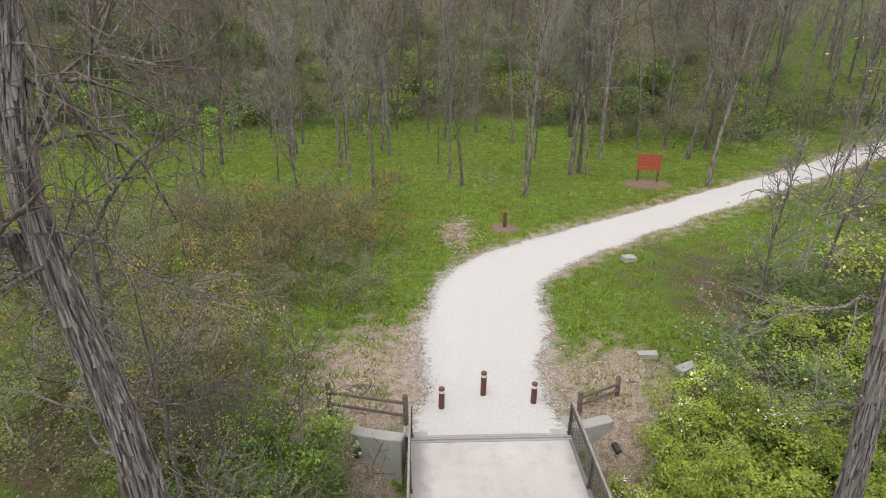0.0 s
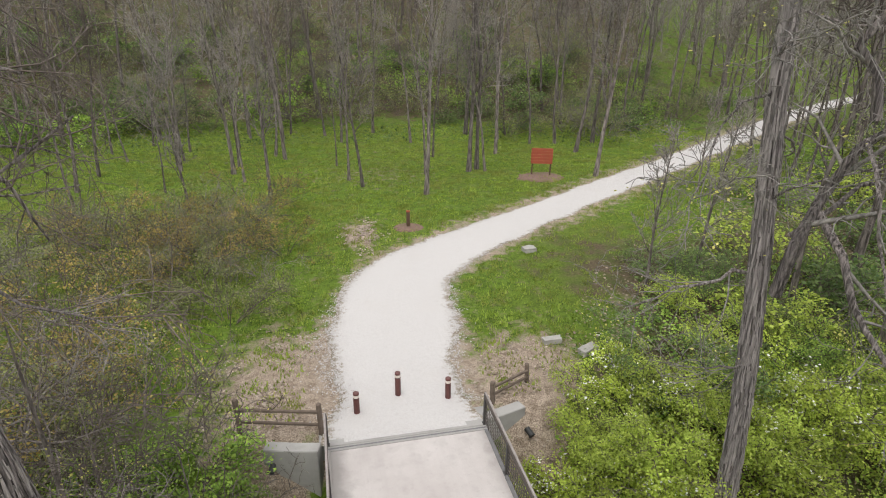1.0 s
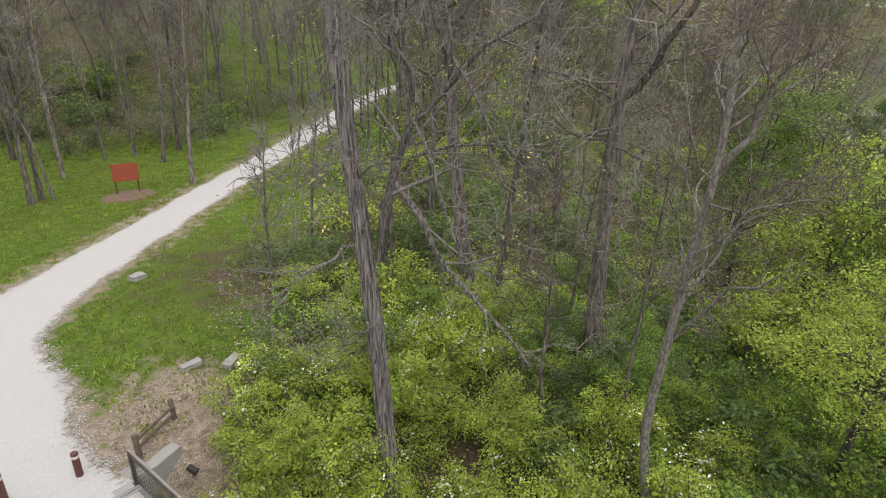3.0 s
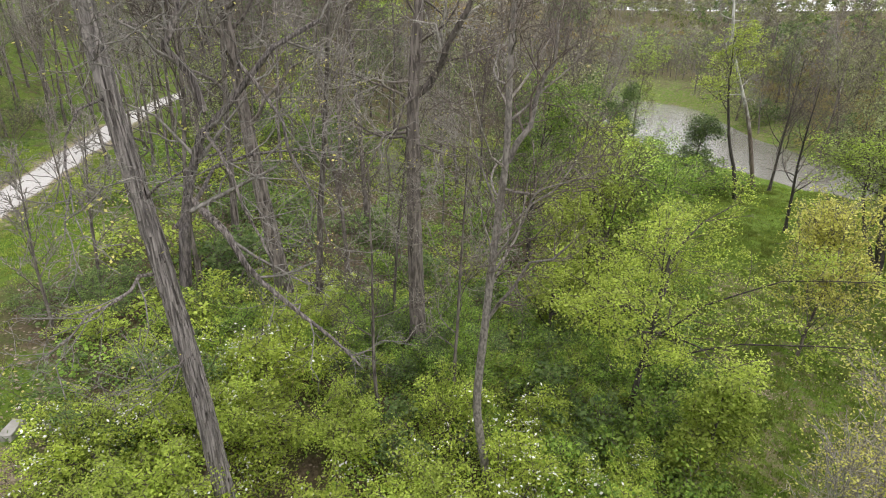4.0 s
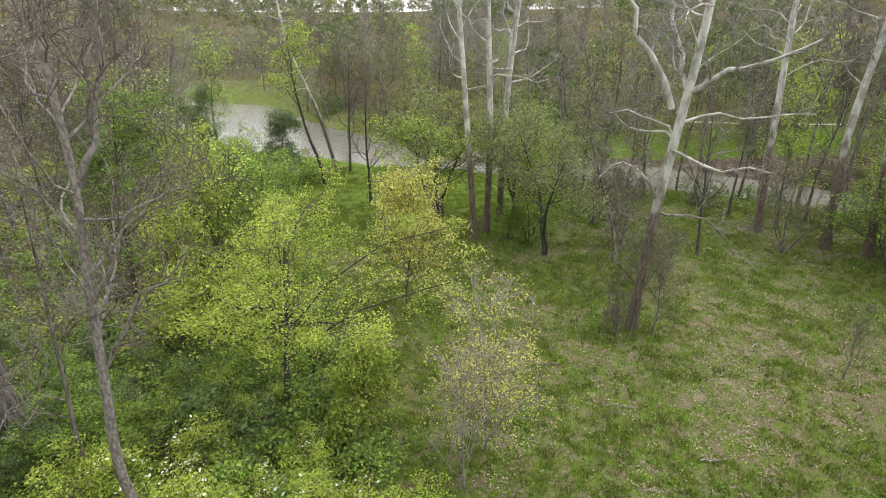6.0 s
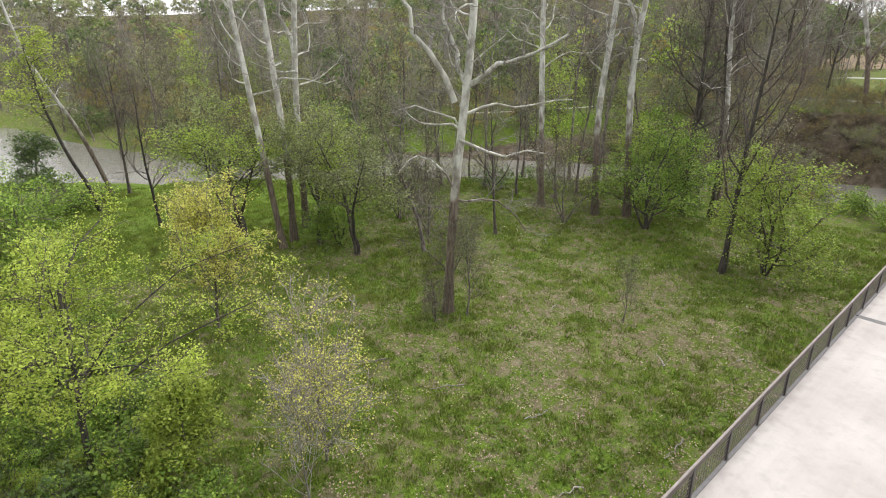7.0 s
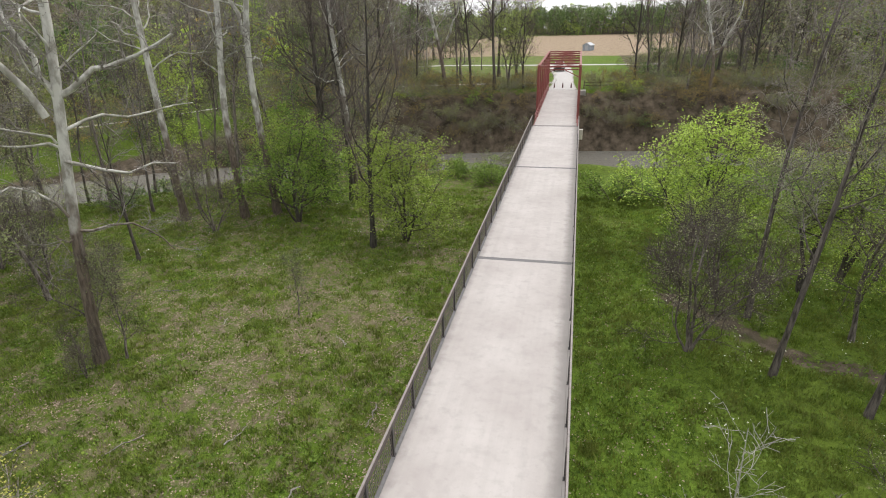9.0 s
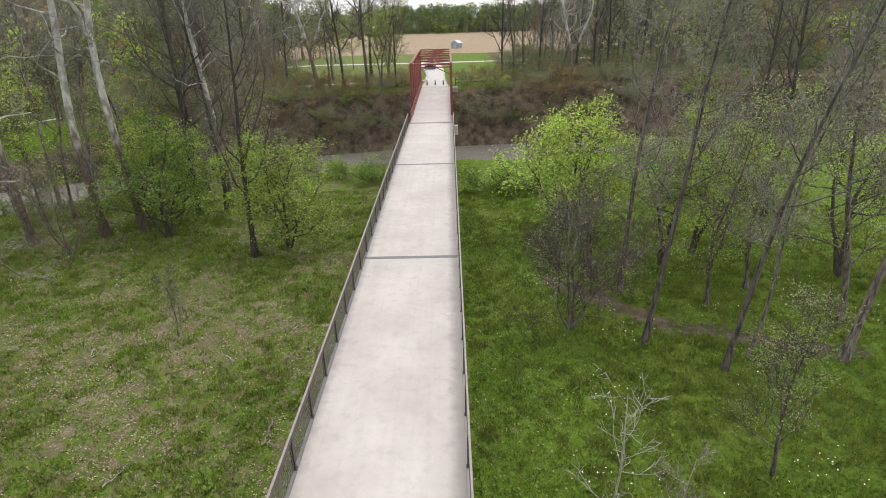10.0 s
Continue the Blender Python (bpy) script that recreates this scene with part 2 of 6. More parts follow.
M = {
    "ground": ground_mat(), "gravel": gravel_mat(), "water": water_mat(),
    "deck": concrete_mat("deck_concrete", (0.405, 0.368, 0.35), (0.50, 0.465, 0.445), True),
    "wall": concrete_mat("abutment_concrete", (0.25, 0.24, 0.225), (0.40, 0.385, 0.365)),
    "sill": concrete_mat("sill_concrete", (0.25, 0.24, 0.225), (0.34, 0.325, 0.31)),
    "joint": plain("joint_rubber", (0.16, 0.155, 0.155), 0.8),
    "rail": plain("galvanised_rail", (0.29, 0.255, 0.24), 0.65, 0.1, 0.3),
    "rail_dark": plain("weathered_rail_wood", (0.10, 0.082, 0.07), 0.85, 0, 0.35, 3),
    "post_steel": plain("dark_rail_post", (0.055, 0.05, 0.048), 0.6),
    "mesh_wire": plain("rail_wire", (0.12, 0.10, 0.09), 0.6, 0.2),
    "truss": plain("faded_red_truss_paint", (0.23, 0.055, 0.05), 0.6, 0, 0.3, 1.5),
    "girder": plain("weathering_steel_girder", (0.16, 0.09, 0.06), 0.7, 0.2),
    "bollard": plain("brown_bollard_paint", (0.105, 0.035, 0.03), 0.5, 0, 0.25, 8),
    "band": plain("pale_reflective_band", (0.62, 0.56, 0.50), 0.4),
    "fence_wood": plain("grey_split_rail", (0.145, 0.11, 0.085), 0.9, 0, 0.4, 4, 0.01),
    "sign_red": plain("red_stained_sign_board", (0.33, 0.07, 0.033), 0.7, 0, 0.2, 3),
    "sign_post": plain("dark_sign_post", (0.10, 0.055, 0.035), 0.8, 0, 0.3),
    "mulch": plain("wood_mulch", (0.19, 0.12, 0.09), 0.95, 0, 0.45, 5, 0.03),
    "stone": plain("limestone_block", (0.34, 0.325, 0.30), 0.9, 0, 0.25, 5, 0.02),
    "black": plain("black_culvert_plastic", (0.02, 0.02, 0.02), 0.6),
    "bark": bark_mat("grey_brown_bark", (0.05, 0.040, 0.035), (0.235, 0.20, 0.18)),
    "bark_dark": bark_mat("dark_wet_bark", (0.025, 0.021, 0.018), (0.10, 0.085, 0.07)),
    "shag": bark_mat("shaggy_hickory_bark", (0.045, 0.037, 0.035), (0.32, 0.275, 0.26), 0.05, 20.0, 0.10),
    "twig": bark_mat("grey_twig_bark", (0.12, 0.105, 0.095), (0.33, 0.295, 0.265), 0.5, 12, 0.004),
    "twig_brown": bark_mat("brown_twig_bark", (0.06, 0.046, 0.038), (0.16, 0.128, 0.108), 0.5, 12, 0.004),
    "strip": bark_mat("peeling_bark_strip", (0.10, 0.088, 0.082), (0.46, 0.41, 0.39), 0.06, 18, 0.01),
    "sycamore": sycamore_mat("sycamore_bark"),
    "sycamore_young": plain("chalk_white_bark", (0.42, 0.40, 0.36), 0.8, 0, 0.2, 6),
    "leaf_lime": leaf_mat("lime_spring_leaf", (0.28, 0.37, 0.05), (0.47, 0.545, 0.11)),
    "leaf_honey": leaf_mat("honeysuckle_leaf", (0.28, 0.375, 0.045), (0.50, 0.58, 0.105), 0.42),
    "leaf_green": leaf_mat("fresh_green_leaf", (0.12, 0.225, 0.0338), (0.35, 0.48, 0.0878)),
    "leaf_deep": leaf_mat("mid_green_leaf", (0.075, 0.132, 0.0405), (0.22, 0.294, 0.0945)),
    "leaf_gold": leaf_mat("yellow_bronze_leaf", (0.40, 0.39, 0.09), (0.66, 0.60, 0.20)),
    "leaf_tan": leaf_mat("pale_olive_bud", (0.2, 0.206, 0.108), (0.38, 0.372, 0.23)),
    "leaf_olive": leaf_mat("olive_bud", (0.15, 0.18, 0.06), (0.32, 0.34, 0.13)),
    "leaf_spring": leaf_mat("spring_green_leaf", (0.25, 0.34, 0.045), (0.48, 0.57, 0.11)),
    "leaf_meadow": leaf_mat("meadow_tree_leaf", (0.28, 0.40, 0.06), (0.46, 0.57, 0.12)),
    "leaf_rust": leaf_mat("rusty_bud", (0.25, 0.185, 0.055), (0.40, 0.31, 0.09)),
    "twig_pale": bark_mat("pale_twig_bark", (0.16, 0.145, 0.13), (0.37, 0.34, 0.31), 0.5, 12, 0.004),
    "leaf_yellow": leaf_mat("yellow_new_leaf", (0.40, 0.41, 0.09), (0.58, 0.555, 0.16)),
    "leaf_haze": leaf_mat("pale_haze_bud", (0.19, 0.225, 0.09), (0.36, 0.40, 0.18)),
    "flower": leaf_mat("white_blossom", (0.75, 0.75, 0.68), (0.85, 0.85, 0.8), 0.2),
    "grass_blade": leaf_mat("grass_blade", (0.12, 0.195, 0.025), (0.29, 0.385, 0.064), 0.45, (0.27, 0.28, 0.075)),
    "lawn_blade": leaf_mat("lawn_blade", (0.16, 0.25, 0.03), (0.38, 0.48, 0.085), 0.45, (0.38, 0.36, 0.11)),
    "leaf_herb": leaf_mat("meadow_herb_leaf", (0.11, 0.195, 0.025), (0.24, 0.34, 0.05), 0.4),
    "pale_leaf": leaf_mat("bleached_dry_leaf", (0.24, 0.18, 0.135), (0.50, 0.42, 0.345), 0.1),
    "dry_leaf": leaf_mat("dry_leaf", (0.19, 0.135, 0.10), (0.45, 0.35, 0.27), 0.1),
}
# ---- terrain ----
# the deck's top is z = 0; the bridge runs along y, the camera hangs over its west side
EDGE = [(-220, -30), (-80, 8), (-30, 16), (-10, 15.5), (-2.9, 13.9), (6.4, 13.9), (9, 15.4), (14, 22), (30, 33), (60, 48), (110, 66), (260, 120)]
RIVER = [(420, 190), (230, 75), (172, 20), (150, 0), (112, -7), (90, -15), (76, -27), (62, -42), (45, -56), (25, -67), (3, -72.5), (-30, -76), (-90, -72), (-200, -60), (-400, -60)]
TRACK = [(1.97, 13.05), (1.97, 13.7), (2.1, 14.9), (2.05, 16.8), (2.4, 18.8), (2.75, 21.4), (3.2, 23.5), (4.7, 25.4), (8.5, 28.3), (13.5, 31.6), (21.1, 36.6), (28.6, 41.5), (42.0, 50.6), (58.0, 61.5), (75.0, 71.5), (110.0, 88.0)]


def smooth(a, b, v):
    u = np.clip((v - a) / (b - a), 0.0, 1.0)
    return u * u * (3 - 2 * u)


def line_distance(x, y, pts):
    """Distance to a polyline, positive on its left side."""
    best = np.full(np.shape(x), 1e9)
    sign = np.ones(np.shape(x))
    for (ax, ay), (bx, by) in zip(pts, pts[1:]):
        dx, dy = bx - ax, by - ay
        u = np.clip(((x - ax) * dx + (y - ay) * dy) / (dx * dx + dy * dy), 0, 1)
        d = np.hypot(x - ax - u * dx, y - ay - u * dy)
        c = dx * (y - ay) - dy * (x - ax)
        near = d < best
        best = np.where(near, d, best)
        sign = np.where(near, np.where(c >= 0, 1.0, -1.0), sign)
    return best * sign


def ground(x, y):
    """Height of the ground: the northern lawn and hill, the low meadow, the creek and its banks, the southern fields."""
    x, y = np.asarray(x, float), np.asarray(y, float)
    s = line_distance(x, y, EDGE)
    wide = 3.0 + 4.1 * smooth(3, 8, np.abs(x - 2)) + 16.5 * smooth(8, 24, x) + 5.0 * smooth(10, 40, -x)
    z = -4.5 + 4.5 * smooth(-wide, 0.0, s)
    bumps = 0.16 * np.sin(0.33 * x + 1.1) * np.sin(0.27 * y) + 0.1 * np.sin(0.71 * x - 0.45 * y) + 0.07 * np.sin(1.3 * y + 0.4 * x)
    z = z + bumps * smooth(1.0, 6.0, -s)
    r = line_distance(x, y, RIVER)
    far = -4.2 * smooth(25, 80, x)
    bank = np.where(r > 0, far, z)
    wider = 2.2 * smooth(50, 85, x)
    low = np.where(r > 0, smooth(7.0 + wider, 14.0 + wider + 10.0 * smooth(25, 80, x), r), smooth(6.5 + wider, 12.5 + wider, -r))
    z = -8.6 + (bank + 8.6) * low
    az, d = np.degrees(np.arctan2(x, y)), np.hypot(x, y)
    foot = np.interp(az, [-180, -90, -60, -27, -8, 20, 35, 46, 60, 75, 88, 100, 120, 140, 158, 168],
                     [260, 120, 60, 64, 66, 70, 95, 130, 105, 150, 340, 400, 360, 280, 220, 420])
    rise = np.interp(az, [-180, -168, -150, -90, 60, 90, 110, 140, 158, 168], [0, 0, .1, .2, .3, .2, .17, .2, .2, 0])
    hill = rise * (np.sqrt((d - foot) ** 2 + 64.0) + d - foot) * 0.5
    z = z - 0.03 * np.maximum(d - 300.0, 0.0) * smooth(160, 168, np.abs(az))
    return z + np.minimum(hill, 30.0 - 3.0 * smooth(66, 84, az)) * smooth(-20, 10, d - foot)
# ---- building helpers ----
def mesh_data(name, verts, faces, mat, flat=True):
    """A mesh from arrays: verts (n, 3); faces (m, 3 or 4)."""
    verts, faces = np.asarray(verts, np.float32), np.asarray(faces, np.int32)
    me = bpy.data.meshes.new(name)
    k = faces.shape[1]
    me.vertices.add(len(verts))
    me.vertices.foreach_set("co", verts.ravel())
    me.loops.add(faces.size)
    me.loops.foreach_set("vertex_index", faces.ravel())
    me.polygons.add(len(faces))
    me.polygons.foreach_set("loop_start", np.arange(0, faces.size, k, dtype=np.int32))
    me.polygons.foreach_set("use_smooth", np.full(len(faces), not flat))
    me.materials.append(mat)
    me.update(calc_edges=True)
    return me


def put(name, data, parent=None, label=""):
    ob = new(name, data)
    ob.parent = parent
    if label:
        ob["label"] = label
    return ob


def thing(name, x, y, z, label, category, group="", turn=0.0, kind=""):
    ob = new(name)
    ob.matrix_basis = pose(x, y, z, 0, 0, turn)
    ob.empty_display_size = 0.2
    return tagged(ob, label, category, group, kind)


def part(name, bm, mat, parent, label="", flat=True):
    me = bpy.data.meshes.new(name)
    for f in bm.faces:
        f.smooth = not flat
    bm.to_mesh(me)
    bm.free()
    me.materials.append(mat)
    return put(name, me, parent, label)


def add_box(bm, x0, x1, y0, y1, z0, z1, bevel=0.0):
    m = Matrix.Translation(((x0 + x1) / 2, (y0 + y1) / 2, (z0 + z1) / 2)) @ Matrix.Diagonal((x1 - x0, y1 - y0, z1 - z0, 1))
    vs = bmesh.ops.create_cube(bm, size=1, matrix=m)["verts"]
    if bevel:
        bmesh.ops.bevel(bm, geom=list({e for v in vs for e in v.link_edges}), offset=bevel, segments=1, affect="EDGES")
    return bm


def add_beam(bm, p, q, w, h, bevel=0.0):
    """A bar of w by h from p to q."""
    p, q = Vector(p), Vector(q)
    d = q - p
    turn = d.to_track_quat("Y", "Z").to_matrix().to_4x4()
    m = Matrix.Translation((p + q) / 2) @ turn @ Matrix.Diagonal((w, d.length, h, 1))
    vs = bmesh.ops.create_cube(bm, size=1, matrix=m)["verts"]
    if bevel:
        bmesh.ops.bevel(bm, geom=list({e for v in vs for e in v.link_edges}), offset=bevel, segments=1, affect="EDGES")
    return bm


def add_pole(bm, p, q, r0, r1, sides=10):
    p, q = Vector(p), Vector(q)
    d = q - p
    m = Matrix.Translation((p + q) / 2) @ d.to_track_quat("Z", "Y").to_matrix().to_4x4()
    bmesh.ops.create_cone(bm, cap_ends=True, segments=sides, radius1=r0, radius2=r1, depth=d.length, matrix=m)
    return bm


def unit(v):
    return v / np.maximum(np.linalg.norm(v, axis=-1, keepdims=True), 1e-9)


def tubes(P, R, sides):
    """Round, tapering tubes along the branches."""
    b, k, _ = P.shape
    tan = np.empty_like(P)
    tan[:, 1:-1] = P[:, 2:] - P[:, :-2]
    tan[:, 0], tan[:, -1] = P[:, 1] - P[:, 0], P[:, -1] - P[:, -2]
    tan = unit(tan)
    ref = np.where(np.abs(tan[:, :1, 2:3]) > 0.8, np.array([1.0, 0, 0]), np.array([0, 0, 1.0]))
    u = unit(np.cross(tan, ref))
    v = np.cross(tan, u)
    a = np.arange(sides) * 2 * np.pi / sides
    ring = P[:, :, None] + R[:, :, None, None] * (np.cos(a)[:, None] * u[:, :, None] + np.sin(a)[:, None] * v[:, :, None])
    i = np.arange(b * k * sides).reshape(b, k, sides)
    j = np.roll(i, -1, 2)
    q = np.stack([i[:, :-1], j[:, :-1], j[:, 1:], i[:, 1:]], -1).reshape(-1, 4)
    return ring.reshape(-1, 3), q


def gz(x, y):
    return float(ground(x, y))
# ---- the ground, creek and tracks ----
def steps(reach, fine, stretch):
    a = [0.0]
    while a[-1] < reach:
        a.append(a[-1] + max(fine, (a[-1] - stretch) * 0.06))
    a = np.array(a[1:])
    return np.concatenate([-a[::-1], [0], a])


gx = steps(3000, 0.8, 60)
gy = steps(3000, 0.8, 90)
GX, GY = np.meshgrid(gx, gy)
GZ = ground(GX, GY)
ix = np.arange(GX.size).reshape(GX.shape)
quads = np.stack([ix[:-1, :-1], ix[:-1, 1:], ix[1:, 1:], ix[1:, :-1]], -1).reshape(-1, 4)
ground_mesh = mesh_data("ground", np.stack([GX, GY, GZ], -1).reshape(-1, 3), quads, M["ground"], False)
PX, PY = GX.ravel(), GY.ravel()
edge_d, river_d, track_d = line_distance(PX, PY, EDGE), line_distance(PX, PY, RIVER), np.abs(line_distance(PX, PY, TRACK))
az_d = np.degrees(np.arctan2(PX, PY))
reach = np.hypot(PX, PY)
zones = {}
woods_n = smooth(58, 72, reach) * (edge_d > 0) * (np.abs(az_d) < 70) * 0.85
woods_e = smooth(-2, 6, -edge_d) * smooth(6, 12, PX) * smooth(-4, 7, PY + 0.04 * PX) * (river_d < -12) * 0.8
brush_w = np.exp(-(((PX + 9) / 8) ** 2 + ((PY - 19) / 6) ** 2)) * 0.3
# litter colour round (-9.5, 12.5) paints in the shade beneath the western brush
zones["litter"] = 0.62 * np.exp(-(((PX - 14) / 6) ** 2 + ((PY - 23.5) / 6.5) ** 2)) + 0.6 * np.exp(-(((PX + 9.5) / 5) ** 2 + ((PY - 12.5) / 5) ** 2)) + 0.2 * np.exp(-(((PX - 13) / 9) ** 2 + ((PY + 20) / 11) ** 2)) * (edge_d < -4) + np.clip(woods_n + woods_e + brush_w, 0, 1) * (1 - 0.5 * smooth(25, 80, reach) * (az_d > 30) * (az_d < 50)) \
    + 0.45 * ((river_d > 20) & (PX > 30)) + 0.25 * smooth(170, 230, reach) * (az_d > 60) * (az_d < 165) + 1.0 * ((river_d > 12) & (PX < -9))
zones["straw"] = 0.16 * np.exp(-(((PX - 16) / 9) ** 2 + ((PY + 24) / 11) ** 2)) + 0.62 * np.exp(-(((PX + 1.6) / 2.2) ** 2 + ((PY - 16.5) / 3.2) ** 2)) \
    + 0.62 * np.exp(-(((PX - 6.6) / 2.0) ** 2 + ((PY - 15.6) / 2.4) ** 2)) + 0.95 * np.exp(-(((PX + 2.2) / 1.7) ** 2 + ((PY - 12.4) / 1.9) ** 2)) + 0.7 * np.exp(-(((PX - 5.7) / 1.0) ** 2 + ((PY - 12.9) / 1.4) ** 2)) + 0.35 * np.exp(-(((PX - 6.8) / 1.5) ** 2 + ((PY - 13) / 1.8) ** 2)) + 0.7 * np.exp(-(((PX - 2.0) / 0.8) ** 2 + ((PY - 29.6) / 2.0) ** 2)) \
    + 0.2 * np.exp(-(((PX - 4) / 5) ** 2 + ((PY - 42) / 4) ** 2)) + 0.35 * smooth(3.4, 1.9, track_d) * (PY > 13) + 0.2 * (edge_d < 0) * (PY < 12) + 0.22 * (edge_d > 0) * (PY < 60)
zones["mud"] = np.where(river_d > 0, smooth(14.5, 12, river_d), smooth(9.5, 7.5, -river_d)) \
    + 0.15 * np.exp(-(((PX - 8.5) / 2.2) ** 2 + ((PY - 16) / 2.2) ** 2)) \
    + 0.75 * smooth(1.3, 0.5, np.abs(line_distance(PX, PY, [(-5.5, -31), (-8, -28.5), (-11, -26), (-14, -24.5), (-19, -23)])))
zones["field"] = 1.0 * ((PY < -150) & (PY > -252) & (np.abs(PX - 8) < 55))
zones["dead"] = np.where(edge_d < 0, 0.0 + 1.0 * smooth(3, 7, PX) * (1 - smooth(35, 50, PX) * smooth(88, 72, PX)), 0.55)
for key, value in zones.items():
    ground_mesh.attributes.new(key, "FLOAT", "POINT").data.foreach_set("value", np.clip(value, 0, 1).astype(np.float32))
tagged(new("ground", ground_mesh), "spring grass, leaf litter and muddy creek banks", "ground", kind="structure")


def ribbon(name, pts, wide, lift, mat, ragged=0.0, step=0.35, across=7, seed=1):
    """A strip that lies on the ground along a polyline; wide: half widths at its points."""
    rng = np.random.default_rng(seed)
    pts = np.array(pts, float)
    for _ in range(3):
        cut = np.concatenate([pts[:1], np.stack([pts[:-1] * 0.75 + pts[1:] * 0.25, pts[:-1] * 0.25 + pts[1:] * 0.75], 1).reshape(-1, 2), pts[-1:]])
        w = np.array(wide, float)
        wide = np.concatenate([w[:1], np.stack([w[:-1] * 0.75 + w[1:] * 0.25, w[:-1] * 0.25 + w[1:] * 0.75], 1).ravel(), w[-1:]])
        pts = cut
    s = np.concatenate([[0], np.cumsum(np.hypot(*np.diff(pts, axis=0).T))])
    u = np.arange(0, s[-1], step)
    c = np.stack([np.interp(u, s, pts[:, 0]), np.interp(u, s, pts[:, 1])], 1)
    w = np.interp(u, s, wide)
    t = np.gradient(c, axis=0)
    t /= np.hypot(t[:, 0], t[:, 1])[:, None]
    nrm = np.stack([-t[:, 1], t[:, 0]], 1)

    def rag(n):
        r = rng.normal(size=n)
        slow = np.convolve(r, np.ones(13) / 13, "same") * 3.0
        quick = np.convolve(r, np.ones(3) / 3, "same")
        return ragged * (slow + 0.5 * quick)
    left, right = w + rag(len(u)), w + rag(len(u))
    k = np.linspace(-1, 1, across)
    off = np.where(k[None, :] > 0, k[None, :] * left[:, None], k[None, :] * right[:, None])
    x, y = c[:, :1] + nrm[:, :1] * off, c[:, 1:] + nrm[:, 1:] * off
    base = ground(x, y)
    base = np.where((y > 13) & (y < 14.3), np.maximum(base, 0.0), base)
    z = base + lift * (1 - 0.9 * np.abs(k[None, :]) ** 8) + 0.004
    i = np.arange(x.size).reshape(x.shape)
    q = np.stack([i[:-1, :-1], i[1:, :-1], i[1:, 1:], i[:-1, 1:]], -1).reshape(-1, 4)[:, ::-1]
    me = mesh_data(name, np.stack([x, y, z], -1).reshape(-1, 3), q, mat, False)
    me.attributes.new("rim", "FLOAT", "POINT").data.foreach_set("value", np.tile(np.abs(k), len(u)).astype(np.float32))
    return me


tagged(new("gravel_path", ribbon("gravel_path", TRACK, [2.4, 2.35, 1.85, 2.25, 2.55, 2.5, 2.3, 2.05, 1.6, 1.5, 1.5, 1.45, 1.5, 1.5, 1.5, 1.5], 0.04, M["gravel"], 0.11, 0.18)),
       "white crushed limestone path curving from the bridge", "path", kind="structure")
tagged(new("gravel_road", ribbon("gravel_road", [(2.1, -86.0), (2.2, -96), (2.6, -108), (4, -122), (5, -124)], [2.1, 1.6, 1.8, 2.4, 2.4], 0.05, M["gravel"], 0.08)),
       "pale gravel drive beyond the bridge", "road", kind="structure")
tagged(new("cross_road", ribbon("cross_road", [(-34, -127), (-16, -125.5), (4, -124), (30, -125), (44, -126)], [1.1] * 5, 0.05, M["gravel"], 0.05, 1.5)),
       "pale gravel farm road across the far lawn", "road", kind="structure")
tagged(new("bank_trail", ribbon("bank_trail", [(3, -94.5), (10, -94), (22, -91), (34, -88), (55, -82), (75, -72)], [0.9] * 6, 0.04, M["gravel"], 0.05, 0.8)),
       "narrow gravel trail along the creek bank", "path", kind="structure")
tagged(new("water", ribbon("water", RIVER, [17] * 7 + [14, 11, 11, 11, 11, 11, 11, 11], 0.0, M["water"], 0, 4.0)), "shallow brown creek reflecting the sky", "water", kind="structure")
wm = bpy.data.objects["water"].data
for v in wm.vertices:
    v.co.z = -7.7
# ---- the bridge ----
WEST, EAST = -0.34, 4.24
JOINTS = [12.85, -5.9, -24.9, -42.2, -58.5]

bridge = thing("bridge", 1.95, 0, 0, "long concrete-decked trail bridge on steel girders and concrete piers", "bridge")
bridge.matrix_basis = Matrix.Identity(4)
for a, b in zip(JOINTS, JOINTS[1:]):
    part("deck_slab", add_box(bmesh.new(), WEST + 0.03, EAST - 0.03, b + 0.05, a - 0.05, -0.24, 0, 0.015), M["deck"], bridge)
    for x in (WEST, EAST):
        s = 0.11 if x < 1 else -0.11
        # flat strips along the slab: deck-coloured on the west, dark grey on the east
        part("edge_kerb", add_box(bmesh.new(), min(x, x + s), max(x, x + s), b + 0.05, a - 0.05, -0.3, 0.025, 0.008), M["deck"] if x < 1 else M["joint"], bridge)
    for x in (0.5, 3.4):
        bm = bmesh.new()
        add_box(bm, x - 0.02, x + 0.02, b + 0.1, a - 0.1, -1.0, -0.27)
        add_box(bm, x - 0.18, x + 0.18, b + 0.1, a - 0.1, -1.03, -1.0)
        add_box(bm, x - 0.18, x + 0.18, b + 0.1, a - 0.1, -0.27, -0.24)
        part("girder", bm, M["girder"], bridge, "brown weathering-steel girder")
for y in JOINTS[1:]:
    part("expansion_joint", add_box(bmesh.new(), WEST + 0.12, EAST - 0.12, y - 0.14, y + 0.14, -0.2, 0.006), M["joint"], bridge, "dark grey expansion joint")
    g = gz(1.95, y)
    bm = bmesh.new()
    add_box(bm, -0.2, 4.1, y - 0.45, y + 0.45, -1.75, -1.05, 0.04)
    add_pole(bm, (1.95, y, g - 0.6), (1.95, y, -1.7), 0.65, 0.65, 20)
    part("pier", bm, M["wall"], bridge, "round concrete pier with a cap beam")
part("end_sill", add_box(bmesh.new(), WEST, EAST, 12.98, 13.24, -0.6, 0.035, 0.01), M["wall"], bridge, "pale concrete sill at the deck's end")
